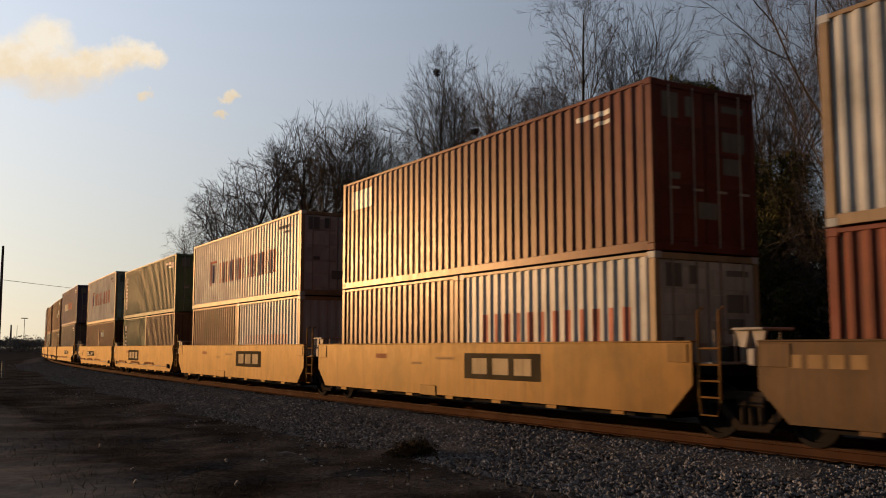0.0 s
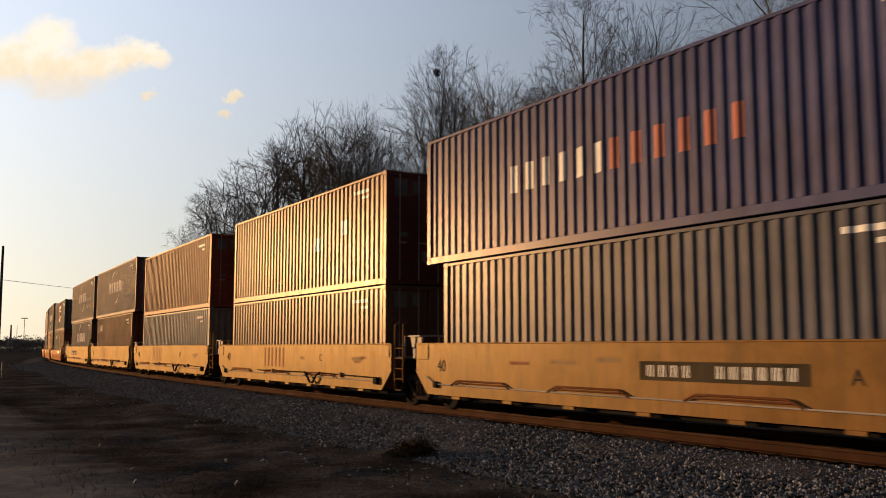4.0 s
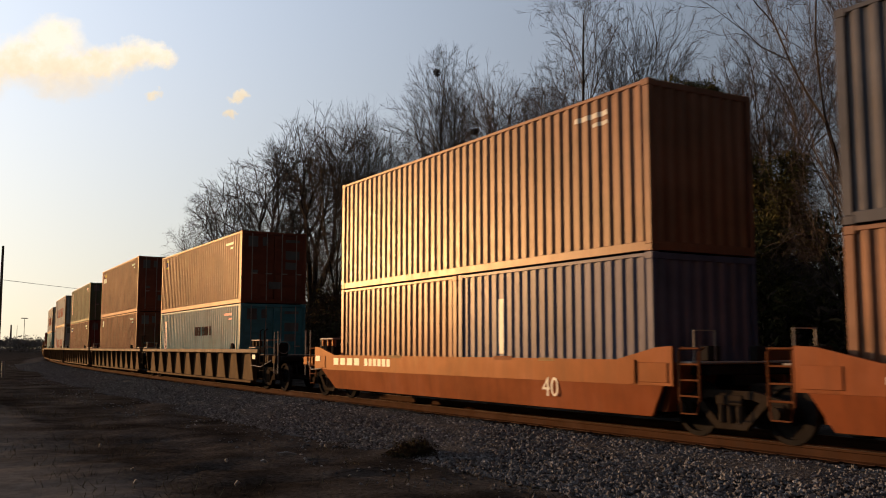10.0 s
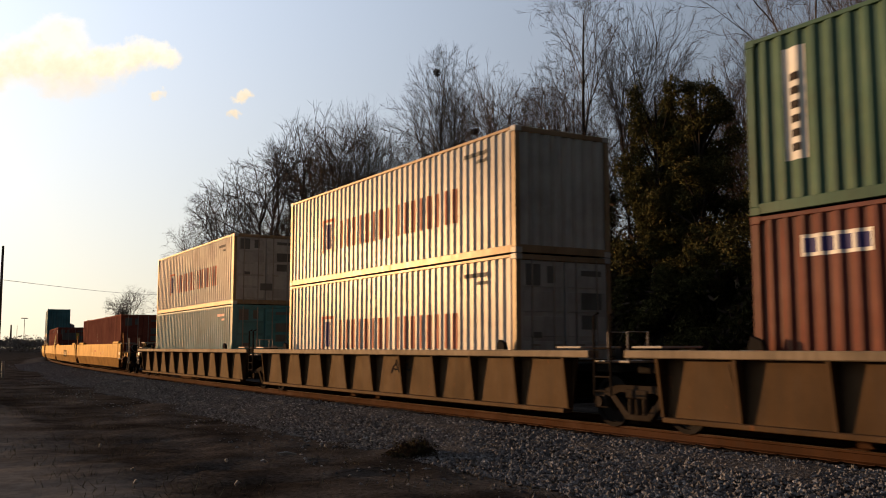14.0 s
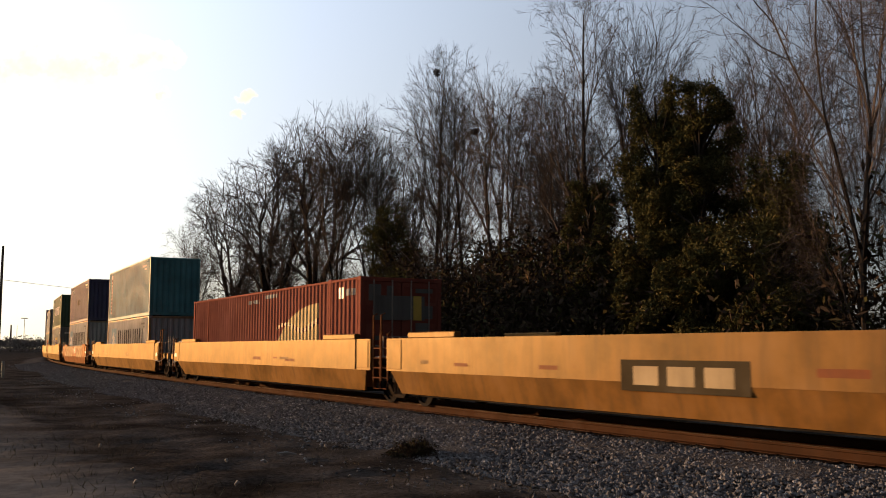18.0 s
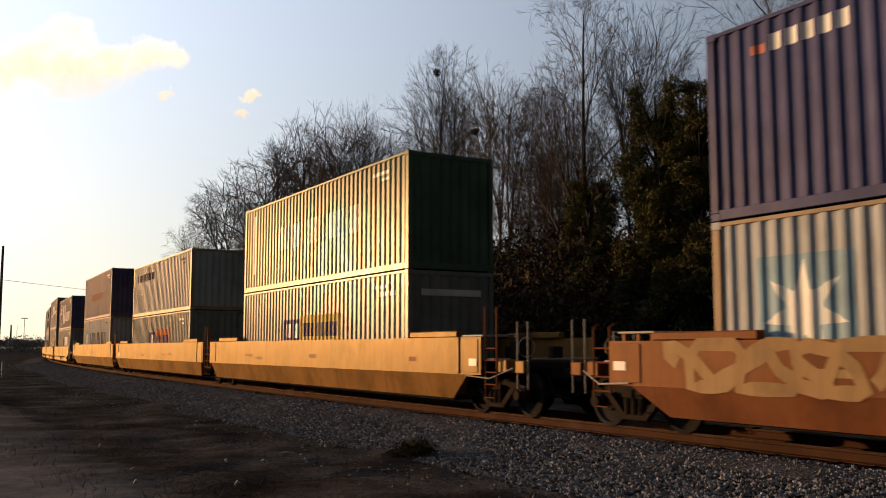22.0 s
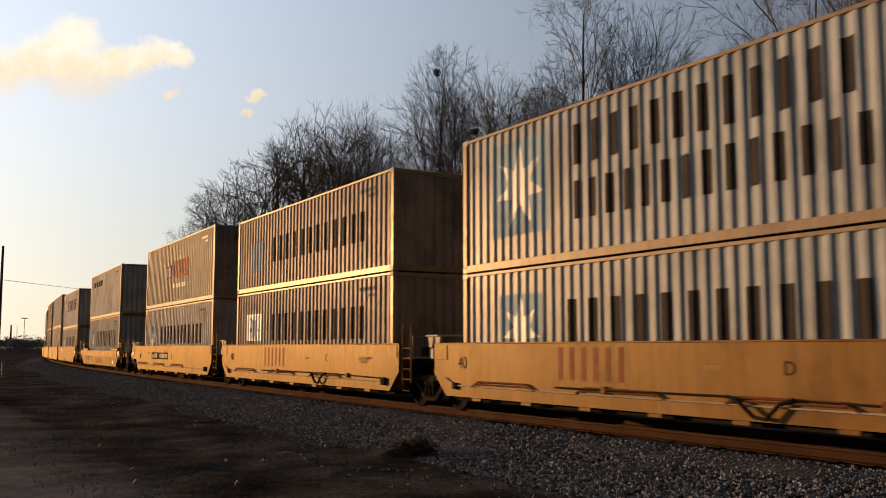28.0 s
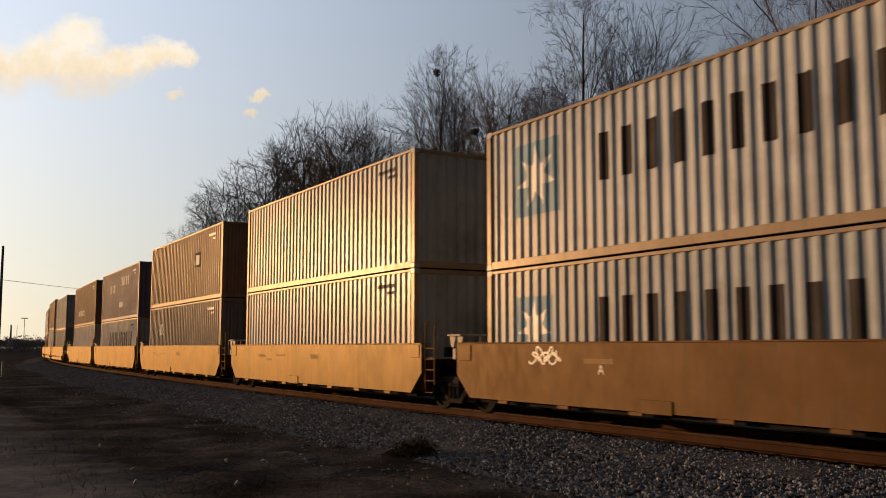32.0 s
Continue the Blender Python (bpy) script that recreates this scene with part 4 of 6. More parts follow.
def faded(letter, u=0.9):
    return [("word", INK_RUST, u, u + 1.75, 0.78, 1.36, 3), ("text", "40", 0.36, INK_BLACK, -5.9, 0.92), ("text", letter, 0.28, INK_BLACK, 2.5 if u < 0 else -2.46, 0.98)]


def numbered(letter, u=-2.6):
    return [("box", INK_GREY, u, u + 3.25, 0.84, 1.14), ("word", INK_WHITE, u + 0.15, u + 1.1, 0.9, 1.08, 4), ("word", INK_WHITE, u + 1.6, u + 3.05, 0.9, 1.08, 6),
            ("text", "40", 0.36, INK_BLACK, -5.95, 0.84), ("text", letter, 0.3, INK_BLACK, u + 3.85, 0.88)]


RED_MARKS = [("text", "40", 0.5, INK_WHITE, -5.3, 0.48), ("word", INK_WHITE, -5.4, -5.1, 0.9, 1.0, 1)]
DOOR, PLAIN = True, False
# (centre, wagon style, near end, far end, ends a set near, ends a set far, wagon marks, lower boxes, upper box)
TRAIN = [
    (2.0, "tall", -7.7, 7.1, 1, 0, ["soot", ("word", INK_GHOST, -6.6, -5.4, 1.08, 1.26, 4)], [(L40, STD, BRICK, PLAIN, [])], (L40, HC, WHITE, PLAIN, [])),
    (17.45, "tall", -7.1, 7.1, 0, 0, TTXC, [(L20, STD, WHITE, DOOR, [("word", INK_RED, 0.9, 5.4, 1.0, 1.7, 6)]), (L20, STD, MAROON, PLAIN, [])],
     (L40, HC, MAROON, DOOR, [("box", INK_WHITE, 0.6, 1.75, 2.1, 2.6)])),
    (32.83, "tall", -7.1, 7.1, 0, 0, TTXA, [(L20, STD, WHITE, PLAIN, [("word", INK_RED, 0.7, 4.9, 0.85, 1.45, 8)]), (L20, STD, MAROON, PLAIN, [])], (L40, STD, WHITE, DOOR, ym(0.8))),
    (48.24, "pipe", -7.1, 7.1, 0, 0, TTXB, [(L20, STD, RUSTY, PLAIN, []), (L20, STD, GREEN, PLAIN, panel(0.5, 0.5, 2.2))],
     (L40, STD, GREEN, DOOR, panel(0.55, 0.5, 2.2) + [("box", INK_WHITE, 11.2, 11.6, 2.0, 2.25)])),
    (63.64, "pipe", -7.1, 7.8, 0, 1, numbered("A", -3.15), [(L20, STD, MAROON, PLAIN, tag(0.8, 1.7, 1.1)), (L20, STD, MAROON, PLAIN, [])], (L40, HC, WHITE, DOOR, ym(1.1))),
    (83.55, "pipe", -8.0, 6.9, 1, 0, numbered("A", 0.5), [(L40, HC, SLATE, DOOR, [])], (L45, HC, NAVY, DOOR, [("word", INK_RED, 6.4, 9.4, 1.2, 1.75, 3), ("word", INK_WHITE, 3.4, 6.2, 1.2, 1.75, 3)])),
    (98.63, "pipe", -6.9, 6.9, 0, 0, faded("C", -2.0), [(L40, STD, RUSTY, DOOR, [])], (L40, HC, MAROON, DOOR, [("box", INK_WHITE, 7.5, 7.9, 1.2, 1.6), ("box", INK_WHITE, 9.4, 9.8, 1.5, 1.9)])),
    (114.1, "pipe", -6.9, 6.9, 0, 0, faded("D", -2.6), [(L40, STD, SAGE, PLAIN, [("box", INK_RED, 0.95, 1.3, 1.55, 1.75)])], (L40, HC, BRICK, DOOR, [])),
    (129.55, "pipe", -6.9, 6.9, 0, 0, faded("C", -2.5), [(L40, HC, MAROON, PLAIN, tag(0.7, 2.05, 1.1))],
     (L45, HC, SLATE, DOOR, cma(4.7, 1.35) + [("text", "eco container", 0.42, INK_WORN, 9.55, 1.65), ("text", "bamboo flooring", 0.36, INK_WORN, 9.55, 1.2), ("box", INK_WORN, 9.35, 9.42, 0.95, 2.15), ("box", INK_WORN, 9.35, 13.2, 2.12, 2.18), ("box", INK_WORN, 9.35, 13.2, 0.95, 1.01)])),
    (144.96, "pipe", -6.9, 7.7, 0, 1, numbered("B", -3.3), [(L40, HC, SLATE, DOOR, cma(3.9, 1.45))],
     (L45, HC, SLATE, DOOR, cma(4.65, 1.4) + [("text", "eco container", 0.5, INK_WORN, 9.4, 1.35), ("text", "bamboo flooring", 0.4, INK_WORN, 9.4, 0.9), ("box", INK_ORANGE, 13.0, 13.3, 0.8, 1.2)])),
    (164.84, "red", -7.3, 6.75, 1, 0, RED_MARKS + [("word", INK_WHITE, 2.25, 3.45, 0.9, 1.1, 4), ("word", INK_WHITE, 3.94, 5.36, 0.9, 1.1, 6)],
     [(L20, STD, BRICK, PLAIN, [("box", INK_WHITE, 0.9, 1.1, 1.2, 2.1)]), (L20, STD, GREEN, PLAIN, [("word", INK_WHITE, 2.1, 3.9, 1.85, 2.15, 5)])],
     (L40, STD, SLATE, DOOR, [("box", INK_WHITE, 4.9, 5.6, 1.7, 2.0), ("box", INK_WHITE, 5.3, 7.3, 1.95, 2.2), ("box", INK_WHITE, 5.2, 7.0, 0.75, 1.1), ("word", INK_RED, 4.6, 6.0, 1.2, 1.65, 3), ("box", INK_WHITE, 6.1, 7.7, 1.15, 1.75), ("word", INK_BLACK, 6.2, 7.6, 1.25, 1.65, 3), ("box", INK_YELLOW, 11.6, 11.8, 2.0, 2.2)])),
    (180.65, "red", -6.75, 6.75, 0, 0, RED_MARKS + [("word", INK_GHOST, -4.2, 3.8, 0.9, 1.08, 19), ("scrawl", INK_WHITE, -4.0, 1.0, 0.5, 4)], [(L20, STD, BRICK, DOOR, [("text", "t", 0.5, INK_WHITE, 1.0, 1.85), ("text", "e", 0.5, INK_WHITE, 1.0, 1.42), ("text", "x", 0.5, INK_WHITE, 1.0, 1.0)]), (L20, STD, ORANGE, PLAIN, [])],
     (L40, HC, SLATE, DOOR, cma(3.9, 1.2))),
    (196.41, "red", -6.75, 7.3, 0, 1, [("text", "40", 0.5, INK_WHITE, 3.4, 0.48), ("word", INK_WHITE, -6.0, -4.4, 0.9, 1.08, 4), ("word", INK_WHITE, -4.1, -2.7, 0.9, 1.08, 6)], [(L20, STD, STEEL, PLAIN, [("box", INK_WHITE, 1.5, 1.75, 0.9, 2.0)]), (L20, STD, BRICK, PLAIN, [])], (L40, HC, ORANGE, PLAIN, [])),
    (217.51, "rib", -8.8, 8.6, 1, 0, [], [(L40, STD, TEAL, DOOR, panel(0.85, 0.9, 2.2) + [("word", INK_BLACK, 6.0, 8.4, 1.5, 1.85, 7)])], (L40, STD, BRICK, DOOR, [("box", INK_YELLOW, 0.72, 1.06, 2.0, 2.4), ("box", INK_NAVY, 0.8, 0.98, 2.08, 2.3)])),
    (235.6, "rib", -8.6, 8.6, 0, 0, [("scrawl", BLACK, -4.2, 0.9, 0.5, 8)], [(L40, HC, BRICK, DOOR, [("box", INK_WHITE, 0.88, 1.22, 2.3, 2.65)])], (L40, HC, BRICK, DOOR, [("box", INK_YELLOW, 0.95, 1.75, 2.45, 2.62), ("word", INK_WHITE, 0.6, 1.75, 2.1, 2.38, 5)])),
    (253.73, "rib", -8.6, 8.6, 0, 0, [("scrawl", GHOSTLY, 1.4, 0.75, 0.6, 11)], [(L40, HC, MAROON, DOOR, [("box", INK_WHITE, 0.85, 1.95, 2.25, 2.55), ("word", INK_NAVY, 0.9, 1.9, 2.3, 2.5, 4)])], (L40, STD, GREEN, DOOR, panel(0.65, 0.7, 2.3))),
    (271.83, "rib", -8.6, 8.6, 0, 0, [("scrawl", BLACK, 0.9, 0.9, 0.5, 14)], [(L40, HC, WHITE, DOOR, ym(0.95))], (L40, STD, WHITE, PLAIN, ym(0.8))),
    (290.0, "rib", -8.6, 8.8, 0, 1, [], [(L40, STD, TEAL, DOOR, [])], (L40, STD, WHITE, DOOR, ym(0.75))),
    (313.79, "long", -9.9, 9.2, 1, 0, [], [(L53, HC, CHALKY, DOOR, [("box", INK_WHITE, 6.8, 7.0, 1.4, 1.9)])], None),
    (333.2, "long", -9.2, 9.2, 0, 0, [("plaque", -0.76, 1.95, 0.66, 1.16, 3)], [], None),
    (352.53, "long", -9.2, 10.0, 0, 1, [], [(L53, HC, CHALKY, DOOR, ["picture", ("dome", INK_STRAW, 9.7, 13.25, 0.6, 2.3), ("wave", MAROON, 9.8, 13.25, 1.62, 0.15), ("word", INK_WORN, 7.0, 8.1, 2.5, 2.62, 6),
        ("word", INK_WORN, 8.7, 9.8, 2.62, 2.74, 5), ("box", INK_WHITE, 14.75, 15.05, 2.35, 2.66), ("word", INK_WORN, 15.15, 15.75, 2.42, 2.6, 4)])], None),
    (375.64, "long", -9.7, 10.2, 1, 1, [("text", "53", 0.4, INK_GREY, -7.9, 0.7)], [(L40, STD, GREY, PLAIN, blue_star(2.1, 1.35, 0.78) + mk(3.6, 10.6, 1.15, 6, 0.85))], (L40, HC, TEAL, PLAIN, panel(0.78, 0.4, 2.7))),
    (397.6, "rust", -8.2, 8.2, 1, 1, [("scrawl", INK_WHITE, 0.3, 1.15, 0.7, 3), ("scrawl", INK_GHOST, -6.6, 1.05, 2.0, 5), ("scrawl", INK_GHOST, -3.0, 1.1, 1.5, 9), ("scrawl", INK_GHOST, 1.9, 1.05, 2.2, 6)], [(L40, HC, GREY, PLAIN, blue_star(1.6, 1.5, 0.8) + mk(3.3, 10.7, 1.2, 6, 0.95))], (L40, HC, NAVY, PLAIN, [("word", INK_WHITE, 1.2, 2.5, 2.35, 2.6, 5), ("box", INK_RED, 0.85, 1.1, 2.36, 2.5), ("word", INK_BLACK, 5.2, 6.8, 1.3, 1.7, 4)])),
    (419.47, "long", -9.7, 9.2, 1, 0, [], [(L40, HC, SAGE, PLAIN, ["plate"] + pano(3.9, 1.25, INK_YELLOW) + [("word", INK_WHITE, 4.05, 5.1, 1.32, 1.75, 3), ("word", INK_NAVY, 5.5, 8.0, 1.35, 1.75, 8), ("box", INK_WHITE, 10.6, 11.5, 2.3, 2.42)])], (L40, HC, GREEN, PLAIN, [("word", INK_WHITE, 3.0, 5.1, 1.2, 1.95, 5), ("word", INK_WHITE, 5.7, 9.3, 1.2, 1.95, 8), ("box", INK_WHITE, 0.9, 1.15, 0.6, 2.6)])),
    (439.09, "long", -9.2, 9.2, 0, 0, [("text", "53", 0.5, INK_BLACK, -7.8, 0.42), ("box", INK_WHITE, -8.4, -8.15, 0.9, 1.1)], [(L40, STD, SAGE, PLAIN, pano(4.2, 1.15, INK_ORANGE) + [("word", INK_WHITE, 4.35, 5.45, 1.2, 1.65, 3), ("word", INK_NAVY, 5.8, 8.3, 1.25, 1.6, 8)])], (L40, STD, GREY, PLAIN, mk(1.1, 5.0, 1.75, 10, 0.36) + [("box", INK_BLUE, 0.55, 0.95, 1.75, 2.1)])),
    (458.72, "long", -9.2, 9.8, 0, 1, [], [(L40, HC, GREY, PLAIN, mk(3.4, 10.6, 1.2, 6, 0.8) + blue_star(1.7, 1.5))], (L40, HC, NAVY, PLAIN, [("word", INK_RED, 3.6, 8.4, 1.2, 1.6, 9)])),
    (480.45, "pipe", -7.9, 6.9, 1, 0, faded("F", -2.5) + [("text", "125 T", 0.24, INK_WHITE, -6.8, 1.1)], [(L40, STD, SAGE, PLAIN, pano(5.2, 1.2, INK_WHITE))],
     (L40, STD, NAVY, PLAIN, [("rings", INK_WHITE, 2.1, 1.3, 0.95), ("box", INK_WHITE, 1.6, 2.6, 1.3, 1.85), ("box", INK_ORANGE, 1.6, 2.6, 1.5, 1.65), ("box", INK_ORANGE, 1.8, 2.0, 1.3, 1.85), ("box", INK_BLACK, 1.5, 1.57, 0.6, 1.9), ("word", INK_WHITE, 4.1, 6.0, 0.5, 2.1, 1), ("word", INK_WHITE, 6.7, 10.3, 0.65, 1.4, 2)])),
    (496.55, "pipe", -6.9, 6.9, 0, 0, faded("E", 0.95), [(L40, HC, SAGE, PLAIN, ["plate"] + pano(4.1, 1.2, INK_YELLOW) + [("word", INK_WHITE, 4.2, 5.4, 1.3, 1.75, 3), ("word", INK_NAVY, 5.7, 8.2, 1.35, 1.8, 8), ("box", BLACK, 8.9, 9.15, 1.2, 1.9), ("box", INK_WHITE, 10.4, 11.3, 2.25, 2.4)])], (L40, HC, STEEL, PLAIN, [("box", INK_WHITE, 4.3, 4.9, 1.35, 2.2), ("word", INK_WHITE, 5.0, 7.7, 1.4, 2.25, 3), ("word", INK_WHITE, 8.0, 9.0, 1.45, 1.75, 4), ("box", INK_WHITE, 2.5, 4.2, 1.25, 1.36), ("box", INK_WHITE, 11.3, 11.4, 1.2, 2.7), ("box", INK_YELLOW, 11.65, 11.8, 2.0, 2.2)])),
    (512.09, "pipe", -6.9, 6.9, 0, 0, faded("D", -2.45), [(L40, STD, GREY, PLAIN, blue_star(2.1, 1.35) + mk(3.6, 10.4, 1.1, 6, 0.8))], (L40, HC, GREY, PLAIN, blue_star(2.1, 1.6, 0.95) + mk(3.8, 9.7, 1.75, 6, 0.75) + mk(3.8, 9.9, 0.75, 7, 0.7))),
    (527.59, "pipe", -6.9, 6.9, 0, 0, faded("C", -2.4), [(L40, HC, STAINED, PLAIN, [("box", INK_WHITE, 1.1, 2.6, 1.25, 2.15), ("star", INK_BLUE, 1.85, 1.7, 0.6)] + mk(3.5, 10.5, 1.25, 6, 0.85))], (L40, STD, STAINED, PLAIN, mk(3.5, 10.5, 0.9, 6, 0.8) + [("box", INK_BLUE, 1.5, 2.6, 0.7, 1.7)])),
    (542.97, "pipe", -6.9, 7.8, 0, 1, numbered("B", -3.28), [(L40, HC, GREY, PLAIN, blue_star(1.8, 1.4, 0.6) + mk(3.4, 10.5, 1.2, 6, 0.8))], (L40, HC, SAGE, DOOR, ["plate", ("box", INK_NAVY, 4.1, 5.3, 1.25, 1.8), ("word", INK_WHITE, 4.2, 5.2, 1.3, 1.75, 3), ("box", INK_ORANGE, 5.4, 8.2, 1.2, 1.95), ("word", MAROON, 5.6, 8.0, 1.35, 1.8, 8), ("word", INK_WHITE, 5.5, 7.6, 0.75, 0.95, 10)])),
    (562.79, "low", -8.0, 8.2, 1, 1, [("box", INK_BLACK, -5.2, -3.0, 0.6, 0.8), ("word", INK_WHITE, -5.1, -4.4, 0.63, 0.77, 4), ("word", INK_WHITE, -4.1, -3.1, 0.63, 0.77, 5), ("word", INK_RUST, -0.6, 1.6, 0.45, 0.72, 3), ("box", INK_WHITE, 5.6, 6.0, 0.45, 0.62)], [(L40, HC, GREY, PLAIN, blue_star(1.9, 1.5) + mk(3.4, 10.7, 1.1, 6, 0.95))], (L40, HC, WHITE, PLAIN, mk(1.2, 5.0, 2.05, 10, 0.36) + [("box", INK_BLUE, 0.5, 0.95, 2.0, 2.4)])),
    (582.7, "tall", -7.9, 6.9, 1, 0, ["stain", ("scrawl", INK_WHITE, -4.2, 1.2, 0.5, 21), ("text", "A", 0.24, INK_WHITE, -2.3, 0.9)], [(L40, STD, GREY, PLAIN, blue_star(1.6, 1.4, 0.6) + mk(3.5, 10.6, 1.1, 6, 0.8))], (L40, HC, WHITE, PLAIN, blue_star(1.7, 1.7) + mk(3.6, 10.5, 1.35, 6, 0.85))),
    (598.06, "tall", -6.9, 6.9, 0, 0, [], [(L40, HC, GREY, PLAIN, [])], (L40, HC, GREY, PLAIN, [])),
    (613.46, "tall", -6.9, 6.9, 0, 0, [], [(L40, HC, SLATE, PLAIN, [("word", INK_WHITE, 1.6, 2.8, 1.6, 2.1, 3)])], (L40, HC, RUSTY, PLAIN, [("box", INK_BLACK, 8.1, 9.0, 1.4, 2.0), ("box", INK_WHITE, 8.3, 8.8, 1.5, 1.9)])),
    (628.9, "tall", -6.9, 6.9, 0, 0, [], [(L40, STD, GREY, PLAIN, mk(3.4, 10.4, 1.1, 6, 0.8))], (L40, HC, STEEL, PLAIN, [("word", INK_WHITE, 3.0, 5.0, 1.6, 2.1, 3), ("word", INK_WHITE, 6.5, 9.0, 1.9, 2.4, 3), ("box", INK_WHITE, 6.2, 7.4, 0.7, 1.0)])),
    (644.3, "tall", -6.9, 7.8, 0, 1, [], [(L40, STD, GREY, PLAIN, [])], (L40, HC, RUSTY, PLAIN, [("word", INK_WHITE, 3.0, 6.0, 0.7, 1.1, 4)])),
    (664.2, "pipe", -7.8, 6.9, 1, 0, [], [(L40, STD, SAGE, PLAIN, [])], (L40, HC, GREY, PLAIN, [])),
    (679.6, "pipe", -6.9, 6.9, 0, 0, [], [(L40, HC, GREY, PLAIN, [])], (L40, HC, RUSTY, PLAIN, [])),
    (695.0, "pipe", -6.9, 6.9, 0, 0, [], [(L40, STD, MAROON, PLAIN, [])], (L40, HC, WHITE, PLAIN, [])),
    (710.4, "pipe", -6.9, 6.9, 0, 0, [], [(L40, STD, GREY, PLAIN, [])], (L40, HC, GREY, PLAIN, [])),
    (725.8, "pipe", -6.9, 7.8, 0, 1, [], [(L40, STD, SLATE, PLAIN, [])], (L40, HC, BRICK, PLAIN, [])),
    (745.7, "tall", -7.8, 6.9, 1, 0, [], [(L40, STD, GREY, PLAIN, [])], (L40, HC, GREY, PLAIN, [])),
    (761.1, "tall", -6.9, 6.9, 0, 0, [], [(L40, HC, GREY, PLAIN, [])], (L40, HC, SAGE, PLAIN, [])),
]
BASE = 0.335
MOVERS = []  # (thing, metres along the line at 0 s, height)
COLOURS = {WHITE: "cream white", GREY: "light grey", SAGE: "greenish grey", MAROON: "brown red", BRICK: "orange red", ORANGE: "faded orange", GREEN: "green",
           TEAL: "teal", NAVY: "navy blue", SLATE: "slate grey", STEEL: "blue grey", RUSTY: "rusty brown", CHALKY: "chalky red", STAINED: "stained grey"}
SIZES = {L20: "twenty-foot", L40: "forty-foot", L45: "forty-five-foot", L53: "fifty-three-foot"}
LOOKS = {"tall": "weathered yellow well wagon with flat steel sides", "pipe": "weathered yellow well wagon with air pipes along its side", "long": "long yellow well wagon with angled sides",
         "low": "low yellow well wagon with angled sides", "rust": "rust-stained brown yellow well wagon with graffiti", "red": "orange red well wagon with angled sides", "rib": "dusty brown grey well wagon with gusseted sides"}


def box_label(b, upper):
    marked = any(not isinstance(m, str) for m in b[4])
    return f"{COLOURS[b[2]]} {SIZES[b[0]]} corrugated container" + (" with painted markings" if marked else "") + (", stacked on another" if upper else ", in a well wagon")


def build_train():
    for centre, style, yn, yf, near, far, marks, lower, upper in TRAIN:
        load = lower[0][0] if len(lower) == 1 else L40
        if style == "long":
            load = max(load, 16.2)
        label = ((LOOKS[style] if "soot" not in marks else "dark soot-stained brown well wagon") if "stain" not in marks else "dull stained orange brown well wagon with graffiti") + (" carrying no load" if not lower else " carrying containers")
        MOVERS.append((wagon(style, yn, yf, bool(near), bool(far), load, marks, label), centre, 0.0))
        if len(lower) == 2:
            for b, dy in zip(lower, (-3.067, 3.067)):
                MOVERS.append((container(b, box_label(b, False)), centre + dy, BASE))
        elif lower:
            MOVERS.append((container(lower[0], box_label(lower[0], False)), centre, BASE))
        if upper:
            MOVERS.append((container(upper, box_label(upper, True)), centre, BASE + lower[0][1] + 0.012))


build_train()


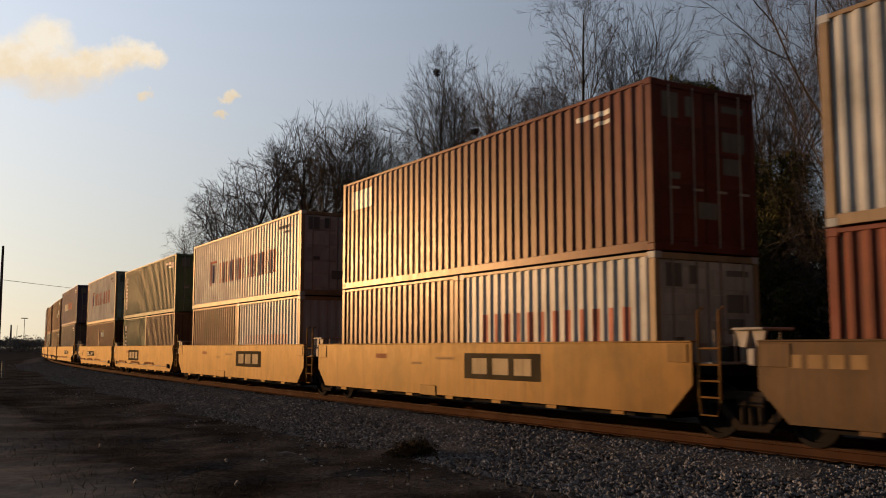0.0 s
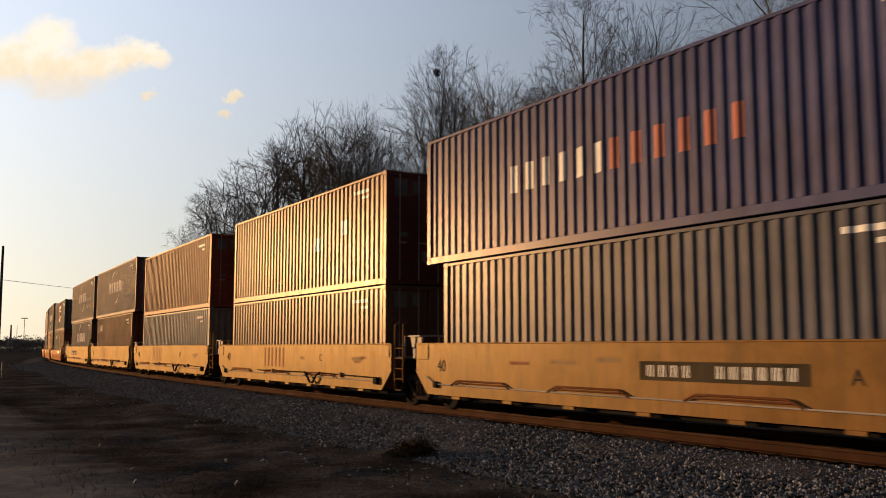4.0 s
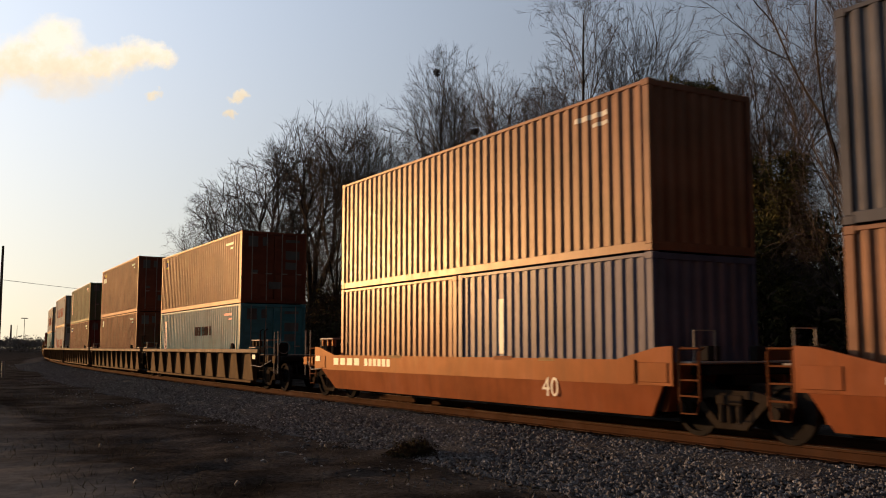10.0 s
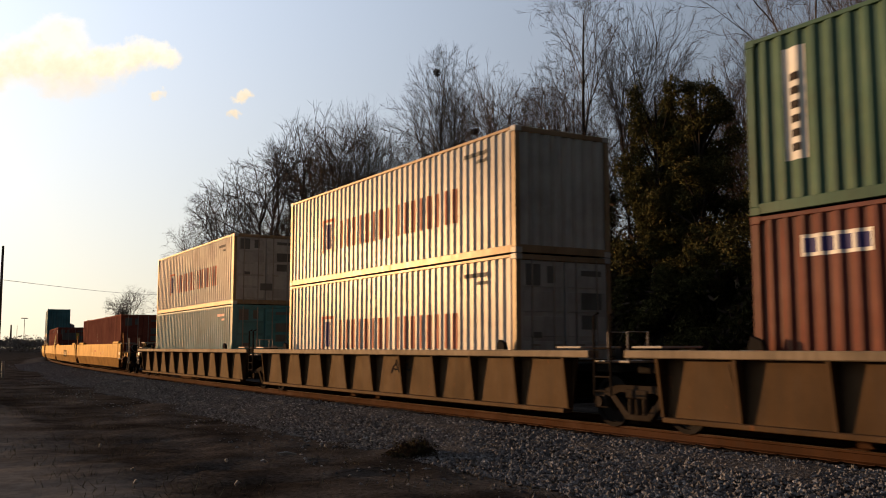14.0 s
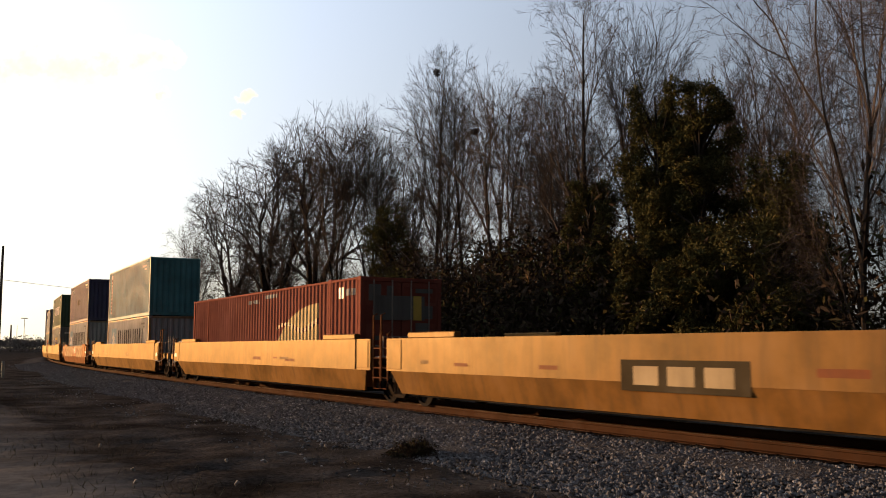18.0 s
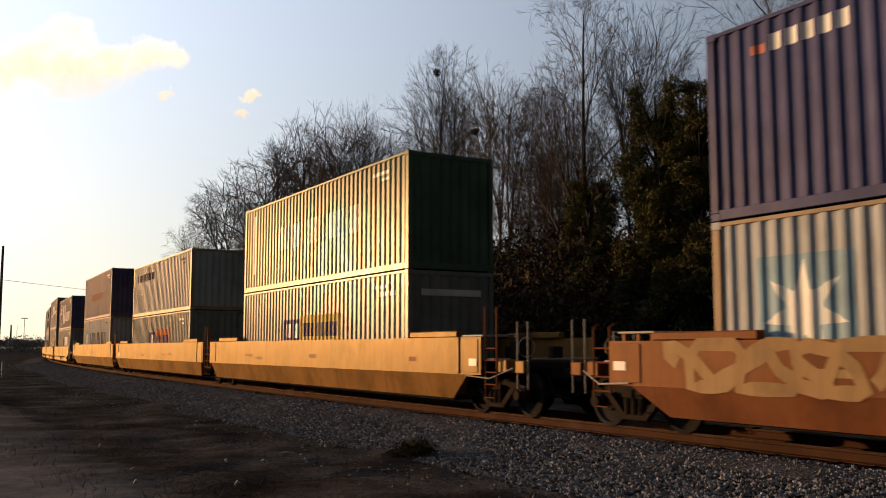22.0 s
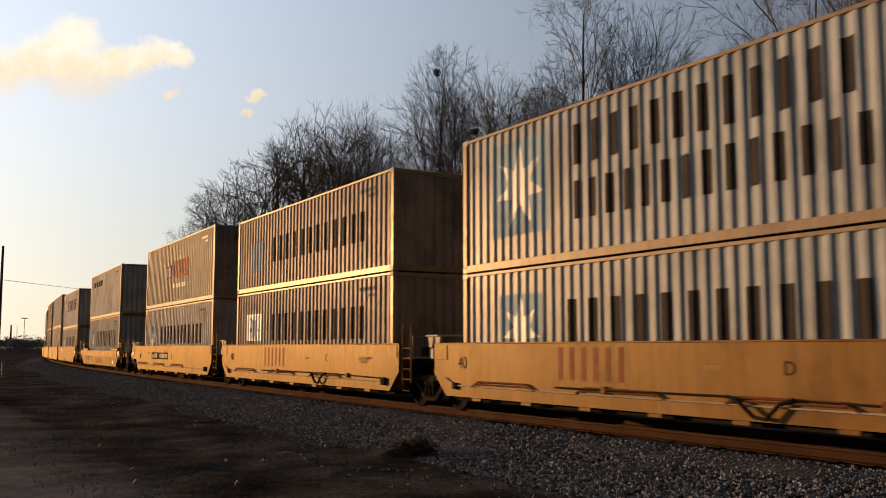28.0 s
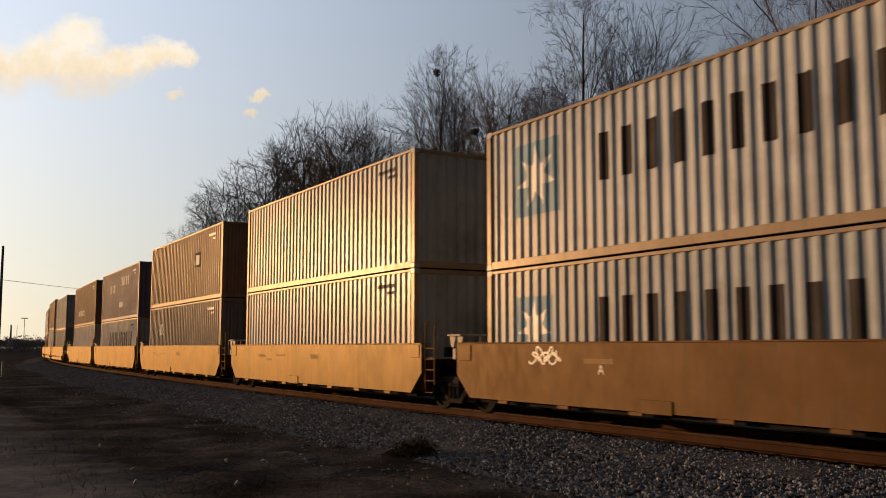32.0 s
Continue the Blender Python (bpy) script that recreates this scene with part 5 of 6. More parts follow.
# ---- trees and brush beyond the track ----
def tree_mesh(seed, radius, spread=0.5, levels=6, leader=False, low=0.25, limbs=15, rise=0.06, fine=1.0, twiglets=4, girth=0.27):
    """A bare tree 18 m high: wood and fine twigs as two meshes. leader: one straight stem with rising limbs; else it forks into a dome."""
    rnd = random.Random(seed)
    wood, twigs = Shape(), Shape()

    def stroke(p, d, length, r, end, n, wob, up, sides, sh):
        pts, rad, v, q = [p], [r], d, p
        for i in range(n):
            v = (v + Vector((rnd.gauss(0, wob), rnd.gauss(0, wob), rnd.gauss(0, wob) + up))).normalized()
            q = q + v * (length / n)
            pts.append(q)
            rad.append(r + (end - r) * (i + 1) / n)
        sh.tube(pts, rad, sides, False)
        return pts, v

    def turned(d, angle, around):
        side = d.orthogonal().normalized()
        side.rotate(Matrix.Rotation(around, 3, d))
        return (d * math.cos(angle) + side * math.sin(angle)).normalized()

    def grow(p, d, length, r, level):
        n = 5 if level < 2 else 3 if level < 5 else 2
        pts, v = stroke(p, d, length, r, r * 0.72, n, (0.04, 0.07, 0.08, 0.11, 0.14, 0.16, 0.16)[min(level, 6)], rise if level < 4 else rise * 0.2 - 0.02, max(3, 7 - 2 * level), wood if level < 2 else twigs)
        thin = max(r * 0.56, 0.006 * fine)
        if level >= levels:
            for k in range(twiglets):
                at = pts[0].lerp(pts[-1], rnd.uniform(0.25, 1.0))
                stroke(at, turned(v, rnd.uniform(0.25, 0.95), rnd.uniform(0, math.tau)), length * rnd.uniform(0.4, 0.8), 0.0055 * fine, 0.003 * fine, 1, 0, 0, 3, twigs)
            return
        a0, open_ = rnd.uniform(0, math.tau), spread * (0.75, 0.7, 0.85, 1.0, 1.15, 1.3, 1.3)[level]
        ends = 3 if rnd.random() < 0.35 or level in (0, 4) else 2
        for k in range(ends):
            grow(pts[-1], turned(v, open_ * rnd.uniform(0.5, 1.2), a0 + math.tau * k / ends + rnd.uniform(-0.5, 0.5)), length * (rnd.uniform(0.72, 0.95) if level < 2 else rnd.uniform(0.62, 0.84)), thin, level + 1)
        for k in range(2 if level in (1, 2, 3) else 1):
            i = rnd.randrange(1, n)
            if level > 0 or rnd.random() < 0.5:
                grow(pts[i], turned(v, open_ * rnd.uniform(1.2, 2.0), rnd.uniform(0, math.tau)), length * rnd.uniform(0.45, 0.72), thin * 0.7, level + 1 + (level > 3))

    if leader:
        tp, v = stroke(Vector((0, 0, -0.4)), Vector((0, 0, 1)), 17.0, 0.22, 0.03, 12, 0.02, 0.02, 7, wood)
        for k in range(limbs):
            t = low + (0.97 - low) * (k + rnd.random()) / limbs
            i = min(int(t * 12), 11)
            d = turned(Vector((0, 0, 1)), rnd.uniform(0.5, 0.85) * (1.15 - 0.4 * t), k * 2.4 + rnd.uniform(-0.4, 0.4))
            grow(tp[i].lerp(tp[i + 1], t * 12 - i), d, radius * (1.12 - 0.75 * t) * rnd.uniform(0.6, 0.9), 0.10 * (1.1 - t), 3)
        grow(tp[-1], Vector((0, 0, 1)), radius * 0.25, 0.03, 4)
    else:
        grow(Vector((0, 0, -0.4)), Vector((0, 0, 1)), 18 * low, girth, 0)
    every = np.array(twigs.v)
    k = 18.0 / np.percentile(every[:, 2], 99.7)
    kx = k * (1 + 0.5 * (radius / k / np.percentile(np.hypot(every[:, 0], every[:, 1]), 96) - 1))
    for sh in (wood, twigs):
        sh.v = (np.array(sh.v) * (kx, kx, k)).tolist()
    return wood.mesh("trunk", BARK), twigs.mesh("crown", TWIG)


# domes 0, 1 and 4; upright stems 2, 3 and 5; wide old trees 6 and 7
KINDS = [tree_mesh(1, 6.4, 0.50, 6, low=0.2, rise=0.03, girth=0.36), tree_mesh(2, 5.4, 0.42, 6, low=0.2, rise=0.04, girth=0.32), tree_mesh(3, 4.0, 0.40, 6, True, 0.2, 23, 0.06), tree_mesh(4, 4.2, 0.42, 6, True, 0.28, 20, 0.06),
         tree_mesh(8, 7.0, 0.54, 6, low=0.18, rise=0.01, girth=0.36), tree_mesh(6, 4.2, 0.30, 6, low=0.26, rise=0.05, girth=0.28), tree_mesh(17, 7.5, 0.5, 6, low=0.27, rise=0.02, girth=0.26), tree_mesh(18, 6.6, 0.46, 6, low=0.25, rise=0.03, girth=0.26)]


def bare_tree(kind, x, y, height, turn, lean=0.0, wide=1.0, label="bare grey brown tree in winter behind the track"):
    t = thing("tree", label, "tree", "bare trees behind the track")
    k = height / 18
    t.matrix_basis = pose(x, y, -0.45, 0, lean, turn) @ Matrix.Diagonal((k * wide, k * wide, k, 1))
    part("trunk", KINDS[kind][0], BARK, t)
    part("crown", KINDS[kind][1], TWIG, t)
    return t


def build_trees():
    rnd = random.Random(12)
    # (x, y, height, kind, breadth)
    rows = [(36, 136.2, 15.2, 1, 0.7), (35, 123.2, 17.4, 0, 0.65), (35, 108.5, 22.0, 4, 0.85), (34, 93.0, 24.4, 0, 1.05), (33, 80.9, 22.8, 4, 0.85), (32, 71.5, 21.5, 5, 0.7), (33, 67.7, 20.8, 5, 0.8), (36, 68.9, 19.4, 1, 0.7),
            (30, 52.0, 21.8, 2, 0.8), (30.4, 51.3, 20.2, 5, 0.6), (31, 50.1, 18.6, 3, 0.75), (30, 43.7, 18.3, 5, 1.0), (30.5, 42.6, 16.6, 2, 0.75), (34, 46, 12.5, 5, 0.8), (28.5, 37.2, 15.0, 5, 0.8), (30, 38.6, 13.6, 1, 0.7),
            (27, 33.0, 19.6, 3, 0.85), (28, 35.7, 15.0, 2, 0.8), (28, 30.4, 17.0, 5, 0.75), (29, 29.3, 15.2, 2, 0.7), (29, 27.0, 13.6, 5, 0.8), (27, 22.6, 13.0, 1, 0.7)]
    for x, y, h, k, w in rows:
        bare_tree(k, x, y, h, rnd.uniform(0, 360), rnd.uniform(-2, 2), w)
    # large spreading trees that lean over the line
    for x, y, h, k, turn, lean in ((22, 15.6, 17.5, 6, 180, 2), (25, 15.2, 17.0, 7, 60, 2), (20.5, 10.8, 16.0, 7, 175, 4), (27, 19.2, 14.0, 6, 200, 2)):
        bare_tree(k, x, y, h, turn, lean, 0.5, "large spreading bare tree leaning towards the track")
    for i in range(15):
        y = 40 + i * 5.4 + rnd.uniform(-2, 2)
        x = 37 + rnd.uniform(-2, 9)
        bare_tree(rnd.choice((1, 2, 5)), x, y, rnd.uniform(8, 11) + (2 if y > 60 else 0), rnd.uniform(0, 360), 0, 0.8)
    for i in range(22):
        bare_tree(rnd.choice((1, 2, 3, 5)), rnd.uniform(29, 37), 27 + i * 1.8, rnd.uniform(6.5, 9.5), rnd.uniform(0, 360), rnd.uniform(-3, 3), 0.9, "young bare tree in the thicket")
    for i in range(9):
        bare_tree(rnd.choice((0, 4)), 66 + rnd.uniform(-3, 12), 205 + i * 17, rnd.uniform(6, 9), rnd.uniform(0, 360), label="small bare tree far along the track")
    bare_tree(0, 60, 284, 19, 40, label="round bare tree standing alone far along the track")
    for x, y, z in ((27.35, 47.1, 17.6), (28.3, 44.4, 13.6)):
        nest = Shape()
        for i in range(90):
            a, b = rnd.uniform(0, 6.28), rnd.uniform(-0.4, 0.4)
            p = Vector((0.12 * math.cos(a), 0.12 * math.sin(a), b * 0.4))
            nest.tube([p, p + Vector((rnd.uniform(-0.15, 0.15), rnd.uniform(-0.15, 0.15), rnd.uniform(-0.1, 0.1)))], 0.02, 3)
        tagged(new("bird_nest", nest.mesh("bird_nest", BARK)), "round bird nest of sticks high in a bare tree", "nest", "nests in the trees").matrix_basis = pose(x, y, z)


def leaf_cloud(blobs, n, size, seed, slim=0.45):
    """Small leaf pieces through the volume of soft blobs (x, y, z, rx, ry, rz)."""
    rnd = np.random.default_rng(seed)
    b = np.array(blobs)
    vol = b[:, 3] * b[:, 4] * b[:, 5]
    pick = rnd.choice(len(b), n, p=vol / vol.sum())
    d = rnd.normal(size=(n, 3))
    d /= np.linalg.norm(d, axis=1)[:, None]
    r = rnd.random(n) ** 0.45
    lump = 1 + 0.35 * np.sin(d[:, 0] * 5 + pick) * np.cos(d[:, 2] * 6 + 2 * pick)
    c = b[pick, :3] + d * (r * lump)[:, None] * b[pick, 3:]
    c[:, 2] = np.maximum(c[:, 2], -0.3)
    u = rnd.normal(size=(n, 3))
    u /= np.linalg.norm(u, axis=1)[:, None]
    w = np.cross(u, rnd.normal(size=(n, 3)))
    w /= np.linalg.norm(w, axis=1)[:, None]
    s = size * (0.5 + rnd.random(n))[:, None]
    v = np.stack([c - u * s, c + w * s * slim, c + u * s, c - w * s * slim], 1).reshape(-1, 3)
    f = np.arange(4 * n).reshape(-1, 4)
    me = bpy.data.meshes.new("leaves")
    me.from_pydata(v.tolist(), [], f.tolist())
    return me


def evergreen(x, y, height, wide, seed, label):
    rnd = random.Random(seed)
    t = thing("evergreen_tree", label, "tree", "evergreens behind the track", pose(x, y, -0.45, 0, 0, 0))
    wood = Shape().tube([(0, 0, -0.3), (0.1, 0, height * 0.4), (0, 0.1, height * 0.9)], [0.2, 0.14, 0.03], 7)
    blobs = []
    for i in range(90):
        z = height * rnd.uniform(0.06, 0.94)
        w = wide * (1.0 - 0.5 * (z / height) ** 4)
        a, q = rnd.uniform(0, 6.28), rnd.uniform(0.2, 0.75) * w
        p = (q * math.cos(a), q * math.sin(a), z)
        wood.tube([(0, 0, z * 0.85), p], [0.06, 0.02], 4)
        blobs.append((*p, w * rnd.uniform(0.18, 0.32), w * rnd.uniform(0.18, 0.32), w * rnd.uniform(0.16, 0.36)))
    part("trunk", wood, BARK, t)
    me = leaf_cloud(blobs, 90000, 0.075, seed, 0.22)
    me.materials.append(LEAF)
    part("crown", me, LEAF, t, "dense dark green foliage")


def build_brush():
    rnd = random.Random(31)
    blobs = []
    for i in range(300):
        s = rnd.uniform(4, 150)
        x, y, th = along(s, CENTRE + rnd.uniform(9, 26))
        h = rnd.uniform(1.4, 3.6) * (1.3 if s < 45 else 1.0)
        blobs.append((x, y, h * 0.5, rnd.uniform(1.0, 2.2), rnd.uniform(1.2, 2.4), h))
    # taller thicket further back
    for i in range(230):
        s = rnd.uniform(24, 135)
        x, y, th = along(s, CENTRE + rnd.uniform(16, 27))
        h = rnd.uniform(3.0, 6.6) * min(1.0, 0.62 + s / 110)
        blobs.append((x, y, h * 0.5, rnd.uniform(1.3, 2.6), rnd.uniform(1.4, 2.8), h * 0.75))
    for i in range(70):
        x, y, th = along(rnd.uniform(24, 54), CENTRE + rnd.uniform(15, 24))
        h = rnd.uniform(4.5, 7.5)
        blobs.append((x, y, h * 0.5, rnd.uniform(1.0, 2.0), rnd.uniform(1.0, 2.0), h * 0.6))
    me = leaf_cloud(blobs, 620000, 0.15, 8, 0.3)
    me.materials.append(BRUSH)
    tagged(new("undergrowth", me), "tangled dark brown and green undergrowth below the trees", "undergrowth", kind="stuff")
    # unseen leaf masses, added beside and behind the camera to cut sky light
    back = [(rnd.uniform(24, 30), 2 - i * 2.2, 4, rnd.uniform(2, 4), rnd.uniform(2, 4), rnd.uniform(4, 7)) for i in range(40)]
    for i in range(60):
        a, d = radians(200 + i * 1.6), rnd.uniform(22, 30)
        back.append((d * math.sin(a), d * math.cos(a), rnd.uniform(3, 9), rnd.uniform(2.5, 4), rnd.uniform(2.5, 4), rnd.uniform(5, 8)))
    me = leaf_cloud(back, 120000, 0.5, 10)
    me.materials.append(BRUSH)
    tagged(new("near_woods", me), "unseen leaf mass added round the camera to block sky light", "woods", kind="stuff")
    far = []
    for i in range(190):
        a = radians(rnd.uniform(-3, 60))
        d = rnd.uniform(420, 620)
        far.append((d * math.sin(a), d * math.cos(a), 3, rnd.uniform(8, 16), rnd.uniform(8, 16), rnd.uniform(1.5, 3.6)))
    me = leaf_cloud(far, 150000, 0.45, 9)
    me.materials.append(FAR)
    tagged(new("far_woods", me), "low hazy line of distant woods", "woods", kind="stuff")
    # weeds and dry grass in the foreground
    r2 = np.random.default_rng(3)
    n = 9000
    x = r2.uniform(-3, 8.2, n)
    y = 8 + 40 * r2.random(n) ** 1.7
    keep = np.array([noise.noise((a * 0.5, b * 0.3, 1.0)) > -0.08 for a, b in zip(x, y)])
    x, y = x[keep], y[keep]
    n = len(x)
    h = 0.03 + 0.09 * r2.random(n) ** 2
    lean = r2.normal(size=(n, 2)) * 0.06
    c = np.stack([x, y, np.full(n, -0.47)], 1)
    w = np.stack([np.cos(r2.random(n) * 6.3), np.sin(r2.random(n) * 6.3), np.zeros(n)], 1) * 0.006
    tip = c + np.stack([lean[:, 0], lean[:, 1], h + 0.03], 1)
    v = np.stack([c - w, c + w, tip], 1).reshape(-1, 3)
    me = bpy.data.meshes.new("dry_grass")
    me.from_pydata(v.tolist(), [], np.arange(3 * n).reshape(-1, 3).tolist())
    me.materials.append(STRAW)
    tagged(new("dry_grass", me), "short dry brown grass on the dirt", "grass", kind="stuff")


build_trees()
evergreen(22.5, 23.6, 11.6, 1.9, 3, "dense dark evergreen tree behind the track")
evergreen(22.3, 21.5, 11.0, 1.9, 4, "tall dark evergreen tree behind the track")
evergreen(23.0, 19.2, 8.0, 2.4, 5, "broad dark evergreen tree behind the track")
evergreen(31.0, 60.2, 12.6, 2.9, 8, "dark evergreen tree among bare trees")
evergreen(26.0, 31.6, 9.6, 2.0, 6, "slim dark evergreen tree behind the track")
evergreen(27.0, 52.0, 6.5, 3.2, 7, "low dark evergreen shrub behind the track")
build_brush()


# ---- distance beside the line, and litter on the ground ----
def utility_pole(x, y, height, arm, label):
    t = thing("utility_pole", label, "utility pole", at=pose(x, y, -0.45))
    part("pole", Shape().tube([(0, 0, -0.2), (0, 0, height)], [0.17, 0.12], 10), POLE, t)
    if arm:
        part("crossarm", Shape().soft(-1.2, 1.2, -0.05, 0.05, height - 0.9, height - 0.78, 0.01), POLE, t)
        for k in (-1.1, -0.5, 0.5, 1.1):
            part("insulator", Shape().tube([(k, 0, height - 0.78), (k, 0, height - 0.62)], [0.04, 0.05], 8), GALV, t)
    return t


def mast(x, y, height, r, label, lamp):
    t = thing("light_mast", label, "lamp post", at=pose(x, y, -0.45))
    part("pole", Shape().tube([(0, 0, 0), (0, 0, height)], [r, r * 0.6], 8), POLE, t)
    if lamp:
        part("lamp_head", Shape().soft(-1.6, 1.6, -0.3, 0.3, height - 0.1, height + 0.35, 0.05), GALV, t)
    return t


utility_pole(9.75, 104.5, 12.1, False, "weathered wooden utility pole beside the line")
mast(54.0, 520.0, 13.4, 0.6, "dark steel mast in the distance", False)
mast(56.8, 520.0, 13.0, 0.16, "thin lighting mast in the distance", False)
mast(60.1, 520.0, 16.6, 0.18, "thin lighting mast in the distance", True)
wire = thing("overhead_wire", "thin black wire sagging across the line", "wire")
pts = []
for i in range(33):
    q = i / 32
    pts.append((9.8 + 53.2 * q, 104.5 + 137.5 * q, 8.2 + 6.7 * q - 0.5 * math.sin(math.pi * q)))
part("cable", Shape().tube(pts, 0.03, 4), BLACK, wire)
post = thing("marker_post", "white marker post beside the line", "marker post", at=pose(6.1, 62.0, -0.45))
part("post", Shape().soft(-0.08, 0.08, -0.08, 0.08, 0, 1.0, 0.01), LITTER, post)

rnd = random.Random(2)
for x, y, w in ((6.0, 15.0, 0.32), (5.2, 14.2, 0.1), (2.9, 12.9, 0.07), (4.0, 12.1, 0.08), (3.2, 14.2, 0.06), (4.7, 14.6, 0.05), (6.9, 15.8, 0.06), (3.4, 17.9, 0.08)):
    sh = Shape()
    a = rnd.uniform(0, 3)
    sh.tube([(0, 0, 0.03), (w * 0.5 * math.cos(a), w * 0.5 * math.sin(a), 0.06), (w * math.cos(a), w * math.sin(a), 0.05)], [0.015, 0.03, 0.012], 5)
    tagged(new("litter", sh.mesh("litter", LITTER)), "small pale scrap lying on the dirt", "litter", "scraps on the ground").matrix_basis = pose(x, y, -0.45)
for x, y, k in ((7.75, 14.1, 0.36),):
    me = leaf_cloud([(0, 0, 0.06, k, k * 1.3, 0.2), (0.25, 0.2, 0.02, k * 0.8, k, 0.1), (-0.3, -0.1, 0.02, k * 0.9, k, 0.09)], 5000, 0.035, int(x * 10), 0.2)
    me.materials.append(BRUSH)
    tagged(new("weed_clump", me), "dark clump of dead weeds at the ballast's edge", "weeds", "weed clumps").matrix_basis = pose(x, y, -0.45)


# ---- clouds, far off, drifting ----
def cloud_paint(name, blobs, bright):
    m = bpy.data.materials.new(name)
    m.use_nodes = True
    nt = m.node_tree
    nt.nodes.clear()
    out, tc = nt.nodes.new("ShaderNodeOutputMaterial"), nt.nodes.new("ShaderNodeTexCoord")
    here = tc.outputs["Object"]
    for scale, reach in ((0.011, 90), (0.05, 34)):
        wob = node(nt, "ShaderNodeTexNoise", Scale=scale, Detail=7, Roughness=0.6)
        nt.links.new(tc.outputs["Object"], wob.inputs["Vector"])
        add = nt.nodes.new("ShaderNodeVectorMath")
        add.operation = "MULTIPLY_ADD"
        add.inputs[1].default_value = (reach, reach, 0)
        off = nt.nodes.new("ShaderNodeVectorMath")
        off.operation = "ADD"
        off.inputs[1].default_value = (-reach / 2, -reach / 2, 0)
        nt.links.new(wob.outputs["Color"], add.inputs[0])
        nt.links.new(here, off.inputs[0])
        nt.links.new(off.outputs[0], add.inputs[2])
        here = add.outputs[0]
    last = None
    for u, v, ru, rv in blobs:
        mp = node(nt, "ShaderNodeMapping", Location=(-u / ru, -v / rv, 0), Scale=(1 / ru, 1 / rv, 0))
        nt.links.new(here, mp.inputs["Vector"])
        ln = nt.nodes.new("ShaderNodeVectorMath")
        ln.operation = "LENGTH"
        nt.links.new(mp.outputs[0], ln.inputs[0])
        if last is None:
            last = ln.outputs["Value"]
        else:
            mn = nt.nodes.new("ShaderNodeMath")
            mn.operation = "SMOOTH_MIN"
            mn.inputs[2].default_value = 0.35
            nt.links.new(last, mn.inputs[0])
            nt.links.new(ln.outputs["Value"], mn.inputs[1])
            last = mn.outputs[0]
    xyz = nt.nodes.new("ShaderNodeSeparateXYZ")
    nt.links.new(here, xyz.inputs[0])
    up = node(nt, "ShaderNodeMapRange")
    up.inputs["From Min"].default_value, up.inputs["From Max"].default_value = -120, 60
    nt.links.new(xyz.outputs["Y"], up.inputs["Value"])
    puff = node(nt, "ShaderNodeTexNoise", Scale=0.018, Detail=7, Roughness=0.6)
    nt.links.new(tc.outputs["Object"], puff.inputs["Vector"])
    body = ramp(nt, last, [(0.45, (1, 1, 1)), (0.95, (0, 0, 0))])
    thin = ramp(nt, up.outputs[0], [(0.0, (0, 0, 0)), (0.5, (1, 1, 1))])
    alpha = node(nt, "ShaderNodeMath")
    alpha.operation = "MULTIPLY"
    nt.links.new(body.outputs[0], alpha.inputs[0])
    nt.links.new(thin.outputs[0], alpha.inputs[1])
    lit = node(nt, "ShaderNodeMath")
    lit.operation = "MULTIPLY_ADD"
    nt.links.new(puff.outputs[0], lit.inputs[0])
    lit.inputs[1].default_value = 1.3
    nt.links.new(up.outputs[0], lit.inputs[2])
    half = node(nt, "ShaderNodeMath")
    half.operation = "MULTIPLY"
    half.inputs[1].default_value = 0.5
    nt.links.new(lit.outputs[0], half.inputs[0])
    # sunlit tops and duller undersides are painted as tones of the sheet's glow
    tone = ramp(nt, half.outputs[0], [(0.42, (0.90, 0.76, 0.57)), (0.62, (0.97, 0.85, 0.66)), (0.80, (1.0, 0.95, 0.84))])
    em, tr, mx = node(nt, "ShaderNodeEmission", Strength=bright), nt.nodes.new("ShaderNodeBsdfTransparent"), nt.nodes.new("ShaderNodeMixShader")
    nt.links.new(tone.outputs[0], em.inputs["Color"])
    nt.links.new(alpha.outputs[0], mx.inputs[0])
    nt.links.new(tr.outputs[0], mx.inputs[1])
    nt.links.new(em.outputs[0], mx.inputs[2])
    nt.links.new(mx.outputs[0], out.inputs["Surface"])
    return m


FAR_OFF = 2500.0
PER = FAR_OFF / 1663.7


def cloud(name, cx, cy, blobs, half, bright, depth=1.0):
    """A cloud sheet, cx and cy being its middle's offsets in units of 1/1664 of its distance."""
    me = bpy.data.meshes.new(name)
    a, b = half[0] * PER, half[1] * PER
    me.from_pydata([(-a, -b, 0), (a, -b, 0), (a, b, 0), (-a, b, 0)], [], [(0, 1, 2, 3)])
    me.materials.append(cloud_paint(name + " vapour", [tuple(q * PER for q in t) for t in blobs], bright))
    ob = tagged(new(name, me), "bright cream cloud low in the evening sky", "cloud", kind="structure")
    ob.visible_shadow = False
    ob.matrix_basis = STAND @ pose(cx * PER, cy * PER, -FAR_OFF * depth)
    return ob


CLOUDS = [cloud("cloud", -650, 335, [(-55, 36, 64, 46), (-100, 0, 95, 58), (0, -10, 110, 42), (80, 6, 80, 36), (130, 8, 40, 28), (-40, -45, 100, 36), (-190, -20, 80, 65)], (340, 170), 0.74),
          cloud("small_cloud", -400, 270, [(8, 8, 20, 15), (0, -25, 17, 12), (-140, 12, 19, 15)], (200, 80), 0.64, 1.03)]


